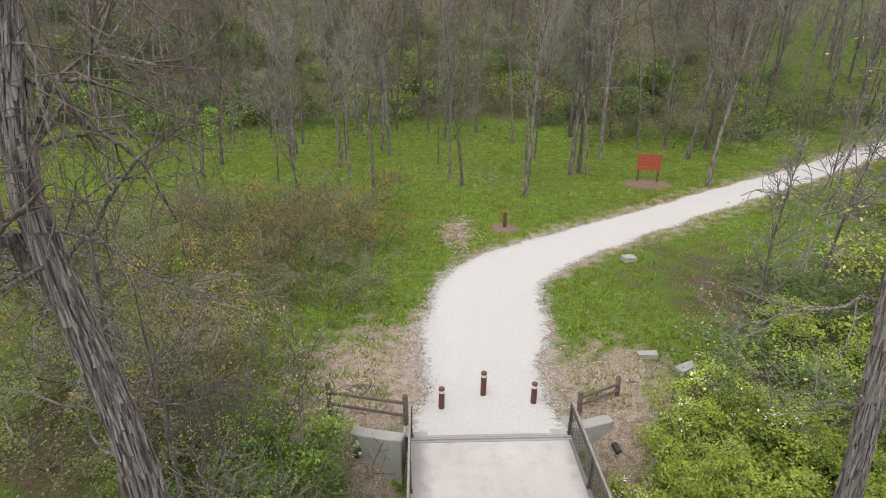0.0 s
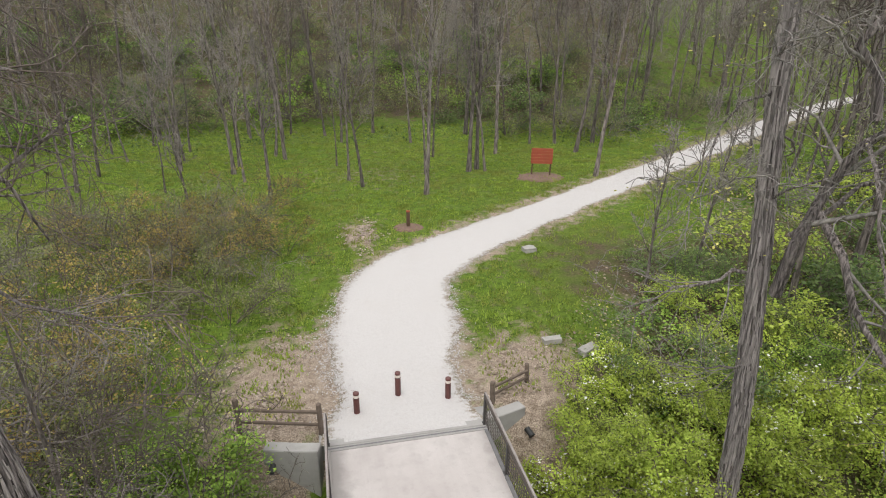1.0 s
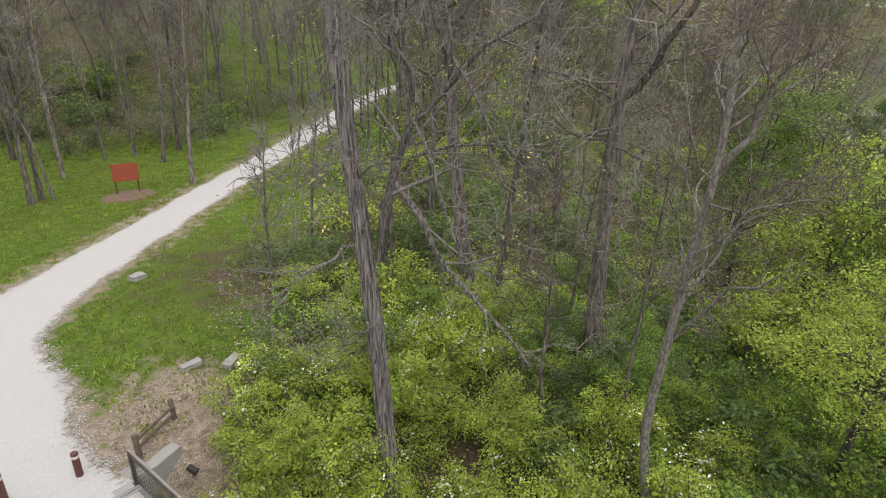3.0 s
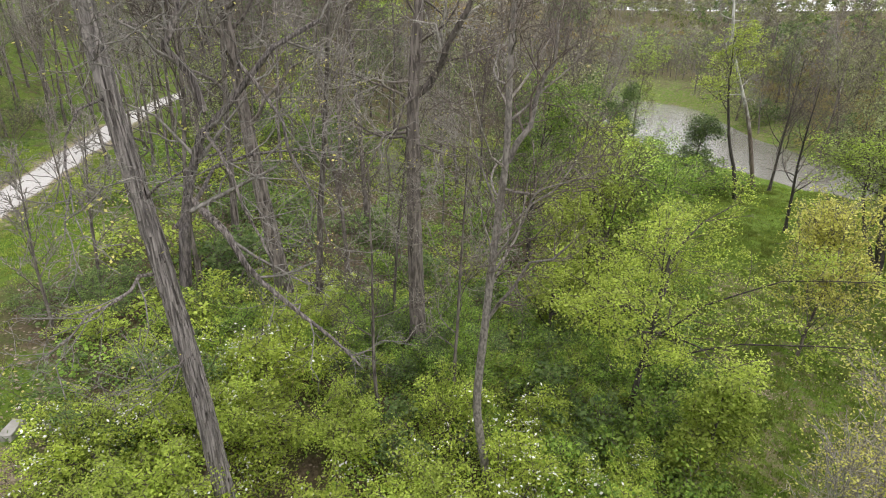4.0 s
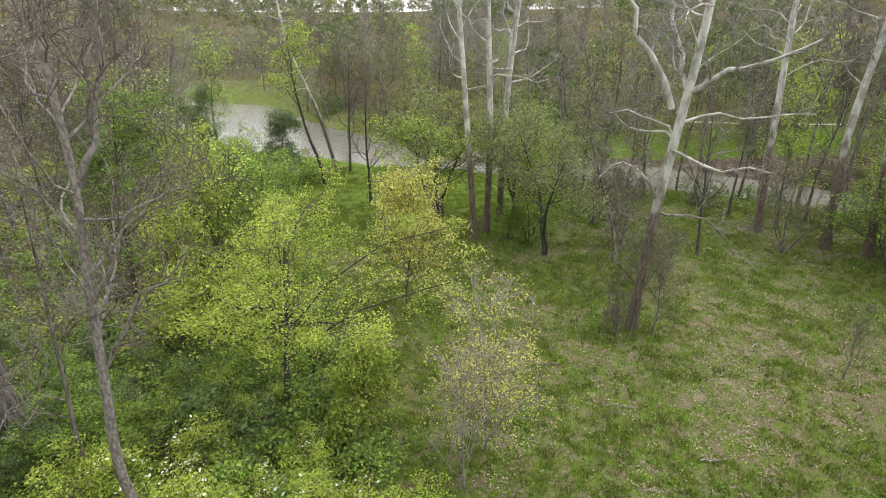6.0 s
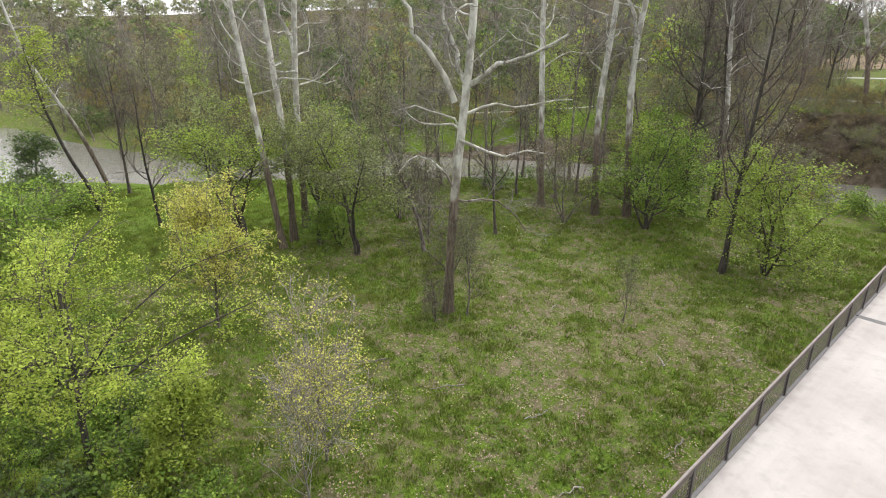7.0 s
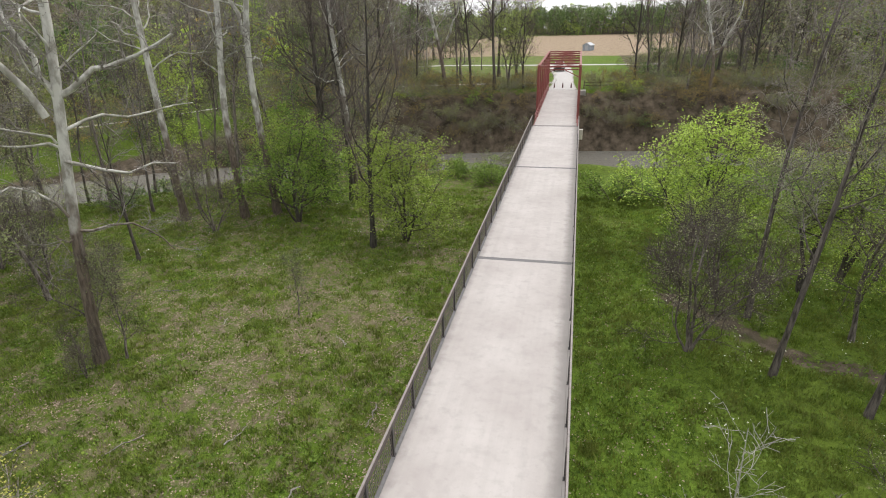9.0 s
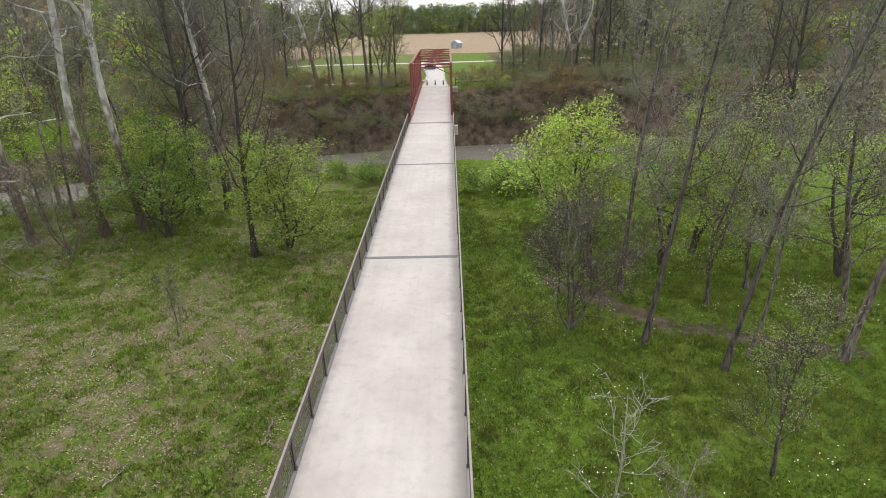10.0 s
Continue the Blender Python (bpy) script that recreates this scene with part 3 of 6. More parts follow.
part("end_joint", add_box(bmesh.new(), WEST, EAST, 12.79, 12.975, -0.6, 0.02, 0.006), M["sill"], bridge, "grey steel joint plate at the deck's end")
part("joint_seal", add_box(bmesh.new(), WEST + 0.02, EAST - 0.02, 12.86, 12.90, -0.3, 0.028), M["joint"], bridge, "dark rubber seal strip")
part("seat_wall", add_box(bmesh.new(), WEST - 0.2, EAST + 0.2, 13.25, 13.9, -3.5, -0.02, 0.02), M["wall"], bridge, "concrete abutment wall")


def wing(x0, x1, y1, drop):
    """A wing wall that leans back from the abutment and steps down with the bank."""
    bm = bmesh.new()
    t = 0.38
    a, b = Vector((x0, 13.1, 0)), Vector((x1, y1, 0))
    n = Vector((-(b - a).y, (b - a).x, 0)).normalized() * t
    ring = []
    for p, top in ((a, 0.12), (a + (b - a) * 0.4, 0.05), (b, drop)):
        ring.append([bm.verts.new((p.x, p.y, -4.2)), bm.verts.new((p.x + n.x, p.y + n.y, -4.2)),
                     bm.verts.new((p.x + n.x, p.y + n.y, top)), bm.verts.new((p.x, p.y, top))])
    for r, q in zip(ring, ring[1:]):
        for i in range(4):
            bm.faces.new((r[i], r[(i + 1) % 4], q[(i + 1) % 4], q[i]))
    bm.faces.new(ring[0][::-1])
    bm.faces.new(ring[-1])
    bmesh.ops.recalc_face_normals(bm, faces=bm.faces)
    bmesh.ops.bevel(bm, geom=bm.edges[:], offset=0.025, segments=1, affect="EDGES")
    return bm


part("wing_wall", wing(WEST - 0.12, -1.95, 13.6, 0.0), M["wall"], bridge, "stained concrete wing wall")
part("wing_wall", wing(EAST + 0.12, 5.65, 13.5, 0.04), M["wall"], bridge, "stained concrete wing wall")


# the rails of the approach spans: posts, a pale cap, dark wooden rails and wires
def railing(x, side, y0, y1, label):
    root = tagged(new("bridge_railing"), label, "railing", "railings of the bridge")
    n = int(round((y0 - y1) / 2.05))
    post = bmesh.new()
    add_box(post, -0.045, 0.045, -0.05, 0.05, -0.32, 1.0, 0.008)
    add_box(post, -0.07, 0.07, -0.07, 0.07, 0.02, 0.04)
    first = part("post", post, M["post_steel"], root, "dark steel post")
    first.location = (x, y0 - 0.1, 0)
    for i in range(1, n + 1):
        o = put("post", first.data, root, "dark steel post")
        o.location = (x, y0 - 0.1 + (y1 - y0 + 0.2) * i / n, 0)
    part("cap_rail", add_box(bmesh.new(), x - 0.03 + 0.015 * side, x + 0.03 + 0.015 * side, y1, y0, 1.02, 1.06, 0.012), M["rail"], root, "pale galvanised cap rail")
    part("top_rail", add_box(bmesh.new(), x - 0.028, x + 0.028, y1, y0, 0.88, 1.018, 0.012), M["rail_dark"], root, "weathered dark timber rail")
    for z in (0.10, 0.22, 0.34, 0.46, 0.58, 0.70, 0.82):
        part("rail_wire", add_pole(bmesh.new(), (x, y1, z), (x, y0, z), 0.009, 0.009, 6), M["mesh_wire"], root)
    ys = np.arange(y1 + 0.1, y0, 0.15)
    ends = np.stack([np.stack([np.full(len(ys), x), ys, np.full(len(ys), h)], 1) for h in (0.06, 0.9)], 1)
    wires = put("wire_mesh", mesh_data("wire_mesh", *tubes(ends, np.full((len(ys), 2), 0.008), 3), M["mesh_wire"]), root)
    wires["kind"] = "stuff"
    return root


railing(WEST + 0.03, -1, 13.15, -58.4, "dark post-and-cable railing with a pale cap, west deck edge")
railing(EAST - 0.03, 1, 13.15, -58.4, "dark post-and-cable railing with a pale cap, east deck edge")


# ---- the red truss over the creek ----
def truss_span():
    root = tagged(new("truss_span"), "faded red steel through-truss with a light concrete deck", "truss bridge")
    n0, n1, top, start = -63.8, -85.6, 5.2, -58.9
    bays = 6
    part("deck_slab", add_box(bmesh.new(), -0.15, 4.05, n1, start, -0.22, 0.0, 0.015), M["deck"], root, "pale concrete deck")
    ys = [n0 + (n1 - n0) * i / bays for i in range(bays + 1)]
    for x in (-0.2, 4.1):
        part("bottom_chord", add_beam(bmesh.new(), (x, start, -0.3), (x, n1, -0.3), 0.18, 0.3), M["truss"], root)
        part("top_chord", add_beam(bmesh.new(), (x, ys[0] - 0.3, top), (x, ys[-1] + 0.3, top), 0.24, 0.26, 0.02), M["truss"], root)
        for i, y in enumerate(ys):
            part("upright", add_beam(bmesh.new(), (x, y, -0.4), (x, y, top), 0.24 if i in (0, bays) else 0.16, 0.3 if i in (0, bays) else 0.18), M["truss"], root)
        for i in range(bays):
            a, b = (ys[i], ys[i + 1]) if i < bays / 2 else (ys[i + 1], ys[i])
            part("diagonal", add_beam(bmesh.new(), (x, a, top), (x, b, -0.3), 0.05, 0.1), M["truss"], root)
        for z in (0.3, 0.65, 1.0):
            part("side_rail", add_beam(bmesh.new(), (x * 0.955 + 0.09, start, z), (x * 0.955 + 0.09, n1, z), 0.05, 0.1), M["truss"], root)
    for i, y in enumerate(ys):
        part("top_strut", add_beam(bmesh.new(), (-0.2, y, top), (4.1, y, top), 0.14, 0.16), M["truss"], root)
        if i < bays:
            part("top_lateral", add_beam(bmesh.new(), (-0.2, y, top + 0.03), (4.1, ys[i + 1], top + 0.03), 0.05, 0.05), M["truss"], root)
            part("top_lateral", add_beam(bmesh.new(), (4.1, y, top - 0.03), (-0.2, ys[i + 1], top - 0.03), 0.05, 0.05), M["truss"], root)
    for y in (ys[0], ys[-1]):
        part("portal_beam", add_beam(bmesh.new(), (-0.2, y, top - 0.3), (4.1, y, top - 0.3), 0.08, 0.1), M["truss"], root)
        for s, x in ((1, -0.2), (-1, 4.1)):
            part("knee_brace", add_beam(bmesh.new(), (x, y, top - 1.1), (x + s * 1.6, y, top - 0.32), 0.07, 0.08), M["truss"], root)
    for i in range(bays + 1):
        part("floor_beam", add_beam(bmesh.new(), (-0.3, ys[i], -0.5), (4.2, ys[i], -0.5), 0.2, 0.5), M["truss"], root)
    return root


truss_span()
pier = tagged(new("bridge_abutment"), "concrete abutment under the far end of the truss", "abutment")
part("wall", add_box(bmesh.new(), -1.2, 5.1, -87.2, -85.75, -6.5, -0.06, 0.04), M["wall"], pier)


# ---- bollards, fences, sign, post, stones ----
def bollard(x, y, label, h=0.75, r=0.09):
    root = thing("bollard", x, y, gz(x, y) + 0.02, label, "bollard", "bollards at the bridge")
    bm = bmesh.new()
    add_pole(bm, (0, 0, -0.1), (0, 0, h - 0.2), r, r, 16)
    part("post", bm, M["bollard"], root)
    part("groove", add_pole(bmesh.new(), (0, 0, h - 0.2), (0, 0, h - 0.17), r * 0.8, r * 0.8, 16), M["post_steel"], root, "dark groove")
    part("band", add_pole(bmesh.new(), (0, 0, h - 0.17), (0, 0, h - 0.08), r * 1.01, r * 1.01, 16), M["band"], root, "pale reflective band")
    bm = bmesh.new()
    add_pole(bm, (0, 0, h - 0.08), (0, 0, h - 0.02), r, r, 16)
    add_pole(bm, (0, 0, h - 0.02), (0, 0, h), r, r * 0.75, 16)
    part("cap", bm, M["bollard"], root)
    return root


bollard(0.60, 14.28, "short brown bollard with a pale band beside the path")
bollard(1.93, 14.9, "tall brown bollard with a pale band in the path's middle", 0.86)
bollard(3.43, 14.45, "short brown bollard with a pale band beside the path")
for x in (0.9, 2.1, 3.3):
    bollard(x, -87.8, "dark bollard where the truss meets the gravel drive")


def rail_fence(pts, label, rails=(0.42, 0.85), high=1.15):
    root = thing("split_rail_fence", pts[0][0], pts[0][1], gz(*pts[0]), label, "fence")
    o = Vector(root.matrix_basis.translation)
    rng = random.Random(4)
    tops = []
    for x, y in pts:
        p = Vector((x, y, gz(x, y))) - o
        part("post", add_beam(bmesh.new(), p + Vector((0, 0, -0.3)), p + Vector((rng.uniform(-.05, .05), 0.02, high)), 0.13, 0.14, 0.03), M["fence_wood"], root)
        tops.append(p)
    for p, q in zip(tops, tops[1:]):
        for z in rails:
            part("rail", add_beam(bmesh.new(), p + Vector((0, 0.02, z)), q + Vector((0, -0.02, z + rng.uniform(-.06, .06))), 0.07, 0.1, 0.02), M["fence_wood"], root)
    return root


rail_fence([(-0.45, 13.6), (-2.7, 14.1)], "short grey split-rail fence beside the abutment")
rail_fence([(4.75, 14.0), (6.15, 14.75)], "low grey split-rail fence above the bank", (0.25, 0.52), 0.72)


def notice_board():
    x, y = 16.45, 39.8
    root = thing("notice_board", x, y, gz(x, y), "red-stained wooden trail notice board on two posts", "sign", turn=-18)
    for s in (-0.68, 0.68):
        part("post", add_box(bmesh.new(), s - 0.05, s + 0.05, -0.05, 0.05, -0.3, 1.95, 0.01), M["sign_post"], root)
    for i in range(5):
        part("plank", add_box(bmesh.new(), -0.8, 0.8, -0.11, -0.062, 0.92 + i * 0.235, 1.145 + i * 0.235, 0.01), M["sign_red"], root)
    return root


notice_board()


def mulch_ring(x, y, rx, ry, label):
    bm = bmesh.new()
    rng = random.Random(int(x * 10))
    n = 40
    rim = [bm.verts.new((x + rx * math.cos(a) * (k := rng.uniform(0.92, 1.06)), y + ry * math.sin(a) * k, 0.006)) for a in (2 * math.pi * i / n for i in range(n))]
    inner = [bm.verts.new((x + (v.co.x - x) * 0.8, y + (v.co.y - y) * 0.8, 0.07)) for v in rim]
    top = bm.verts.new((x, y, 0.1))
    for i in range(n):
        j = (i + 1) % n
        bm.faces.new((rim[i], rim[j], inner[j], inner[i]))
        bm.faces.new((inner[i], inner[j], top))
    for v in bm.verts:
        v.co.z += gz(v.co.x, v.co.y)
    me = bpy.data.meshes.new("mulch_bed")
    bm.to_mesh(me)
    bm.free()
    me.materials.append(M["mulch"])
    return tagged(new("mulch_bed", me), label, "mulch bed")


mulch_ring(16.25, 39.3, 1.75, 1.5, "oval brown mulch bed under the notice board")
mulch_ring(4.75, 30.2, 0.85, 0.75, "round brown mulch bed under the marker post")
marker = thing("marker_post", 4.75, 30.25, gz(4.75, 30.25), "square rust-brown trail marker post in mulch", "post")
part("shaft", add_box(bmesh.new(), -0.09, 0.09, -0.09, 0.09, -0.2, 0.92, 0.012), M["sign_post"], marker)
part("cap", add_box(bmesh.new(), -0.1, 0.1, -0.1, 0.1, 0.92, 1.0, 0.02), M["sign_red"], marker, "red cap")


def stone(x, y, sx, sy, sz, turn, label):
    rng = random.Random(int(x * 100))
    bm = bmesh.new()
    bmesh.ops.create_cube(bm, size=1, matrix=Matrix.Diagonal((sx, sy, sz, 1)))
    bmesh.ops.subdivide_edges(bm, edges=bm.edges[:], cuts=2, use_grid_fill=True)
    for v in bm.verts:
        v.co += Vector([rng.uniform(-0.06, 0.06) * k for k in (sx, sy, sz)])
    bmesh.ops.bevel(bm, geom=bm.edges[:], offset=0.01, segments=1, affect="EDGES")
    me = bpy.data.meshes.new("limestone_block")
    bm.to_mesh(me)
    bm.free()
    me.materials.append(M["stone"])
    ob = tagged(new("limestone_block", me), label, "stone")
    ob.matrix_basis = pose(x, y, gz(x, y) + sz * 0.32, rng.uniform(-6, 6), rng.uniform(-6, 6), turn)


stone(10.2, 25.5, 0.6, 0.5, 0.28, 10, "pale limestone block in the grass beside the path")
stone(7.9, 16.9, 0.65, 0.28, 0.25, -8, "pale limestone block on the littered bank")
stone(8.9, 16.0, 0.7, 0.35, 0.3, 20, "grey limestone block half buried on the bank")
stone(9.5, 15.2, 0.5, 0.4, 0.25, 60, "grey limestone block half buried on the bank")
for x, y, label in ((-1.80, 13.20, "black drain pipe end on the west bank"), (5.60, 13.20, "black drain pipe end on the east bank")):
    bm = bmesh.new()
    a = Vector((x, y, gz(x, y) + 0.05))
    b = a + Vector((-0.08 if x < 0 else 0.1, -0.24, -0.12))
    add_pole(bm, a, b, 0.09, 0.09, 14)
    add_pole(bm, b + (a - b) * 0.05, b, 0.11, 0.11, 14)
    me = bpy.data.meshes.new("drain_pipe")
    bm.to_mesh(me)
    bm.free()
    me.materials.append(M["black"])
    tagged(new("drain_pipe", me), label, "pipe")
part("gauge_box", add_box(bmesh.new(), -0.78, -0.42, -58.6, -58.25, -1.25, -0.25, 0.03), M["band"], bridge, "pale stream gauge box")
part("gauge_bracket", add_box(bmesh.new(), -0.44, -0.2, -58.5, -58.35, -0.55, -0.35), M["rail"], bridge, "steel gauge bracket")
# ---- how trees grow ----
def shoots(rng, P, R, per, span, length, angle, n, up=0.1, wig=0.12, thin=0.6, tip=0.25, taper_len=0.5, sag=0.0):
    """Side shoots, per for each parent branch: P (b, k, 3), R (b, k)."""
    b, k, _ = P.shape
    idx = np.repeat(np.arange(b), per)
    u = (np.tile(np.arange(per), b) + rng.uniform(0, 1, b * per)) / per
    t = span[0] + (span[1] - span[0]) * u
    f = t * (k - 1)
    i = np.minimum(f.astype(int), k - 2)
    w = (f - i)[:, None]
    p = P[idx, i] * (1 - w) + P[idx, i + 1] * w
    r = R[idx, i] * (1 - w[:, 0]) + R[idx, i + 1] * w[:, 0]
    tan = unit(P[idx, i + 1] - P[idx, i])
    side = rng.normal(size=tan.shape)
    side = unit(side - (side * tan).sum(1, keepdims=True) * tan)
    a = np.radians(rng.uniform(angle[0], angle[1], len(idx)))[:, None]
    d = unit(np.cos(a) * tan + np.sin(a) * side)
    size = length * (1 - taper_len * u) * rng.uniform(0.65, 1.25, len(idx))
    out = [p]
    for _ in range(n - 1):
        d = unit(d + wig * rng.normal(size=d.shape) + np.array([0, 0, up - sag]))
        p = p + d * (size / (n - 1))[:, None]
        out.append(p)
    rad = (r * thin)[:, None] * np.linspace(1, tip, n)[None, :]
    return np.stack(out, 1), rad


def join(parts):
    vs, fs, at = [], [], 0
    for v, f in parts:
        vs.append(v)
        fs.append(f + at)
        at += len(v)
    return np.concatenate(vs), np.concatenate(fs)


def leaves(rng, P, count, spread, size, t0=0.3, flat=0.0, per=13):
    """Small pointed leaves in flat sprays round the shoots, with gaps between the sprays."""
    b, k, _ = P.shape
    sprays = max(1, count // per)
    own = rng.integers(0, b, sprays)
    f = rng.uniform(t0, 1, sprays) * (k - 1)
    i = np.minimum(f.astype(int), k - 2)
    w = (f - i)[:, None]
    mid = P[own, i] * (1 - w) + P[own, i + 1] * w
    reach = spread * rng.uniform(0.55, 1.35, (sprays, 1))
    pick = rng.integers(0, sprays, count)
    off = rng.normal(size=(count, 3)) * np.array([1.15, 1.15, 0.45]) * reach[pick]
    off[:, 2] -= 0.35 * (off[:, 0] ** 2 + off[:, 1] ** 2) / np.maximum(reach[pick, 0], 0.05) * 0.5
    c = mid[pick] + off
    a = unit(rng.normal(size=(count, 3)) * np.array([1, 1, 0.5]) + np.array([0, 0, -0.25]))
    n = unit(rng.normal(size=(count, 3)) * 0.7 + np.array([0, 0, flat]))
    s = unit(np.cross(a, n))
    ln = size * rng.uniform(0.6, 1.3, (count, 1))
    v = np.stack([c - a * ln * 0.5, c + s * ln * 0.32, c + a * ln * 0.5, c - s * ln * 0.32], 1).reshape(-1, 3)
    return v, np.arange(count * 4).reshape(-1, 4)


def stem(rng, height, r0, lean=(0, 0), wig=0.03, n=10, top=0.18, flare=1.5, via=None):
    """A trunk, straight or through the points via (metres from its foot)."""
    if via is not None:
        via = np.array(via, float)
        s = np.concatenate([[0], np.cumsum(np.linalg.norm(np.diff(via, axis=0), axis=1))])
        u = np.linspace(0, s[-1], n)
        p = np.stack([np.interp(u, s, via[:, c]) for c in range(3)], 1)
        for _ in range(2):
            p[1:-1] = p[1:-1] * 0.5 + (p[2:] + p[:-2]) * 0.25
        height = s[-1]
    else:
        d = np.array([lean[0], lean[1], 1.0])
        p = [np.array([0, 0, -0.3])]
        for _ in range(n - 1):
            d = unit(d + wig * rng.normal(size=3) * np.array([1, 1, 0.3]))
            p.append(p[-1] + d * height / (n - 1))
        p = np.array(p)
    u = np.linspace(0, 1, n)
    r = r0 * (1 - (1 - top) * u ** 1.1)
    r[0] *= flare
    return p[None], r[None]


def bark_plates(rng, P, R, count):
    """Long loose plates of bark that stand off the trunk at one end."""
    f = rng.uniform(0, len(P) - 1.01, count)
    i = f.astype(int)
    w = (f - i)[:, None]
    c = P[i] * (1 - w) + P[i + 1] * w
    r = R[i] * (1 - w[:, 0]) + R[i + 1] * w[:, 0]
    t = unit(P[i + 1] - P[i])
    out = rng.normal(size=(count, 3))
    out = unit(out - (out * t).sum(1, keepdims=True) * t)
    side = np.cross(t, out)
    ln, wd = rng.uniform(0.25, 0.85, (count, 1)), rng.uniform(0.007, 0.024, (count, 1))
    lo, hi = rng.uniform(0.0, 0.05, (count, 1)), rng.uniform(0.0, 0.02, (count, 1))
    base = c + out * r[:, None]
    skew = side * rng.normal(size=(count, 1)) * 0.04
    quad = [base - t * ln * 0.5 - side * wd + out * lo + skew, base - t * ln * 0.5 + side * wd * 0.7 + out * lo, base + t * ln * 0.5 + side * wd + out * hi, base + t * ln * 0.5 - side * wd * 0.8 + out * hi]
    inner = [q - out * 0.018 for q in quad]
    v = np.stack(quad + inner, 1).reshape(-1, 3)
    k = np.arange(count)[:, None] * 8
    faces = np.concatenate([k + np.array(q) for q in ((0, 1, 2, 3), (7, 6, 5, 4), (0, 4, 5, 1), (2, 6, 7, 3), (1, 5, 6, 2), (3, 7, 4, 0))])
    return v, faces


def tree_meshes(seed, height=16, r0=0.2, first=0.35, limbs=14, limb=5.5, angle=(35, 65), subs=6, twigs=6, fine=0, up=0.12, wig=0.12,
                lean=(0, 0), via=None, bark="bark", twig="twig", leaf=None, count=0, size=0.12, spread=0.25, sides=(9, 6, 4, 3), n=10,
                twig_r=0.008, trunk_wig=0.03, sag=0.0, top=0.18, split=True, rough=3, limb_r=0.42, extra=(), strips=0, stems=1, splay=0.5):
    """The parts of a tree; split: each limb is a part of its own; rough: points along a twig."""
    rng = np.random.default_rng(seed)
    P0, R0 = stem(rng, height, r0, lean, trunk_wig, n, top, via=via)
    for i in range(1, stems):
        a = i * 2.4 + rng.uniform(0, 0.8)
        q, r = stem(rng, height * rng.uniform(0.7, 1.0), r0 * rng.uniform(0.6, 0.95), (splay * math.cos(a), splay * math.sin(a)), trunk_wig * 1.5, n, top)
        P0, R0 = np.concatenate([P0, q]), np.concatenate([R0, r])
    P1, R1 = shoots(rng, P0, R0, limbs, (first, 0.98), limb, angle, 7 if split else 5, up, wig, limb_r, 0.25, 0.55, sag)
    for pts, r in extra:
        q, _ = stem(rng, 0, r, n=7, via=pts)
        q = q + rng.normal(size=q.shape) * (0.07 + 0.5 * r)
        P1, R1 = np.concatenate([P1, q]), np.concatenate([R1, r * np.linspace(1, 0.3, 7)[None]])
    P2, R2 = shoots(rng, P1, R1, subs, (0.2, 1.0), limb * 0.42, (25, 60), 4 if split else 3, up * 0.7, wig * 1.2, 0.55, 0.35, 0.4, sag)
    P3, R3 = shoots(rng, P2, R2, twigs, (0.15, 1.0), limb * 0.2, (25, 65), rough, up * 0.5, wig * 1.3, 0.6, 0.4, 0.3, sag)
    R2, R3 = np.maximum(R2, twig_r * 1.4), np.maximum(R3, twig_r)
    out = {"trunk": [mesh_data("trunk", *tubes(P0[i:i + 1], R0[i:i + 1], sides[0]), M[bark], False) for i in range(len(P0))]}
    small = [tubes(P2, R2, sides[2]), tubes(P3, R3, sides[3])]
    if split:
        out["limb"] = [mesh_data("limb", *tubes(P1[i:i + 1], R1[i:i + 1], sides[1]), M[bark], False) for i in range(len(P1))]
    else:
        small.append(tubes(P1, R1, sides[1]))
    ends = P3
    if fine:
        P4, R4 = shoots(rng, P3, R3, fine, (0.2, 1.0), limb * 0.1, (25, 60), rough, 0, wig * 1.5, 0.7, 0.5, 0.2, sag)
        small.append(tubes(P4, np.maximum(R4, twig_r * 0.75), 3))
        ends = P4
    out["crown"] = [mesh_data("crown", *join(small), M[twig], False)]
    if strips:
        out["loose_bark"] = [mesh_data("loose_bark", *bark_plates(rng, P0[0], R0[0], strips), M["strip"])]
    if leaf:
        out["foliage"] = [mesh_data("foliage", *leaves(rng, ends, count, spread, size, 0.3, 0.9), M[leaf])]
    return out


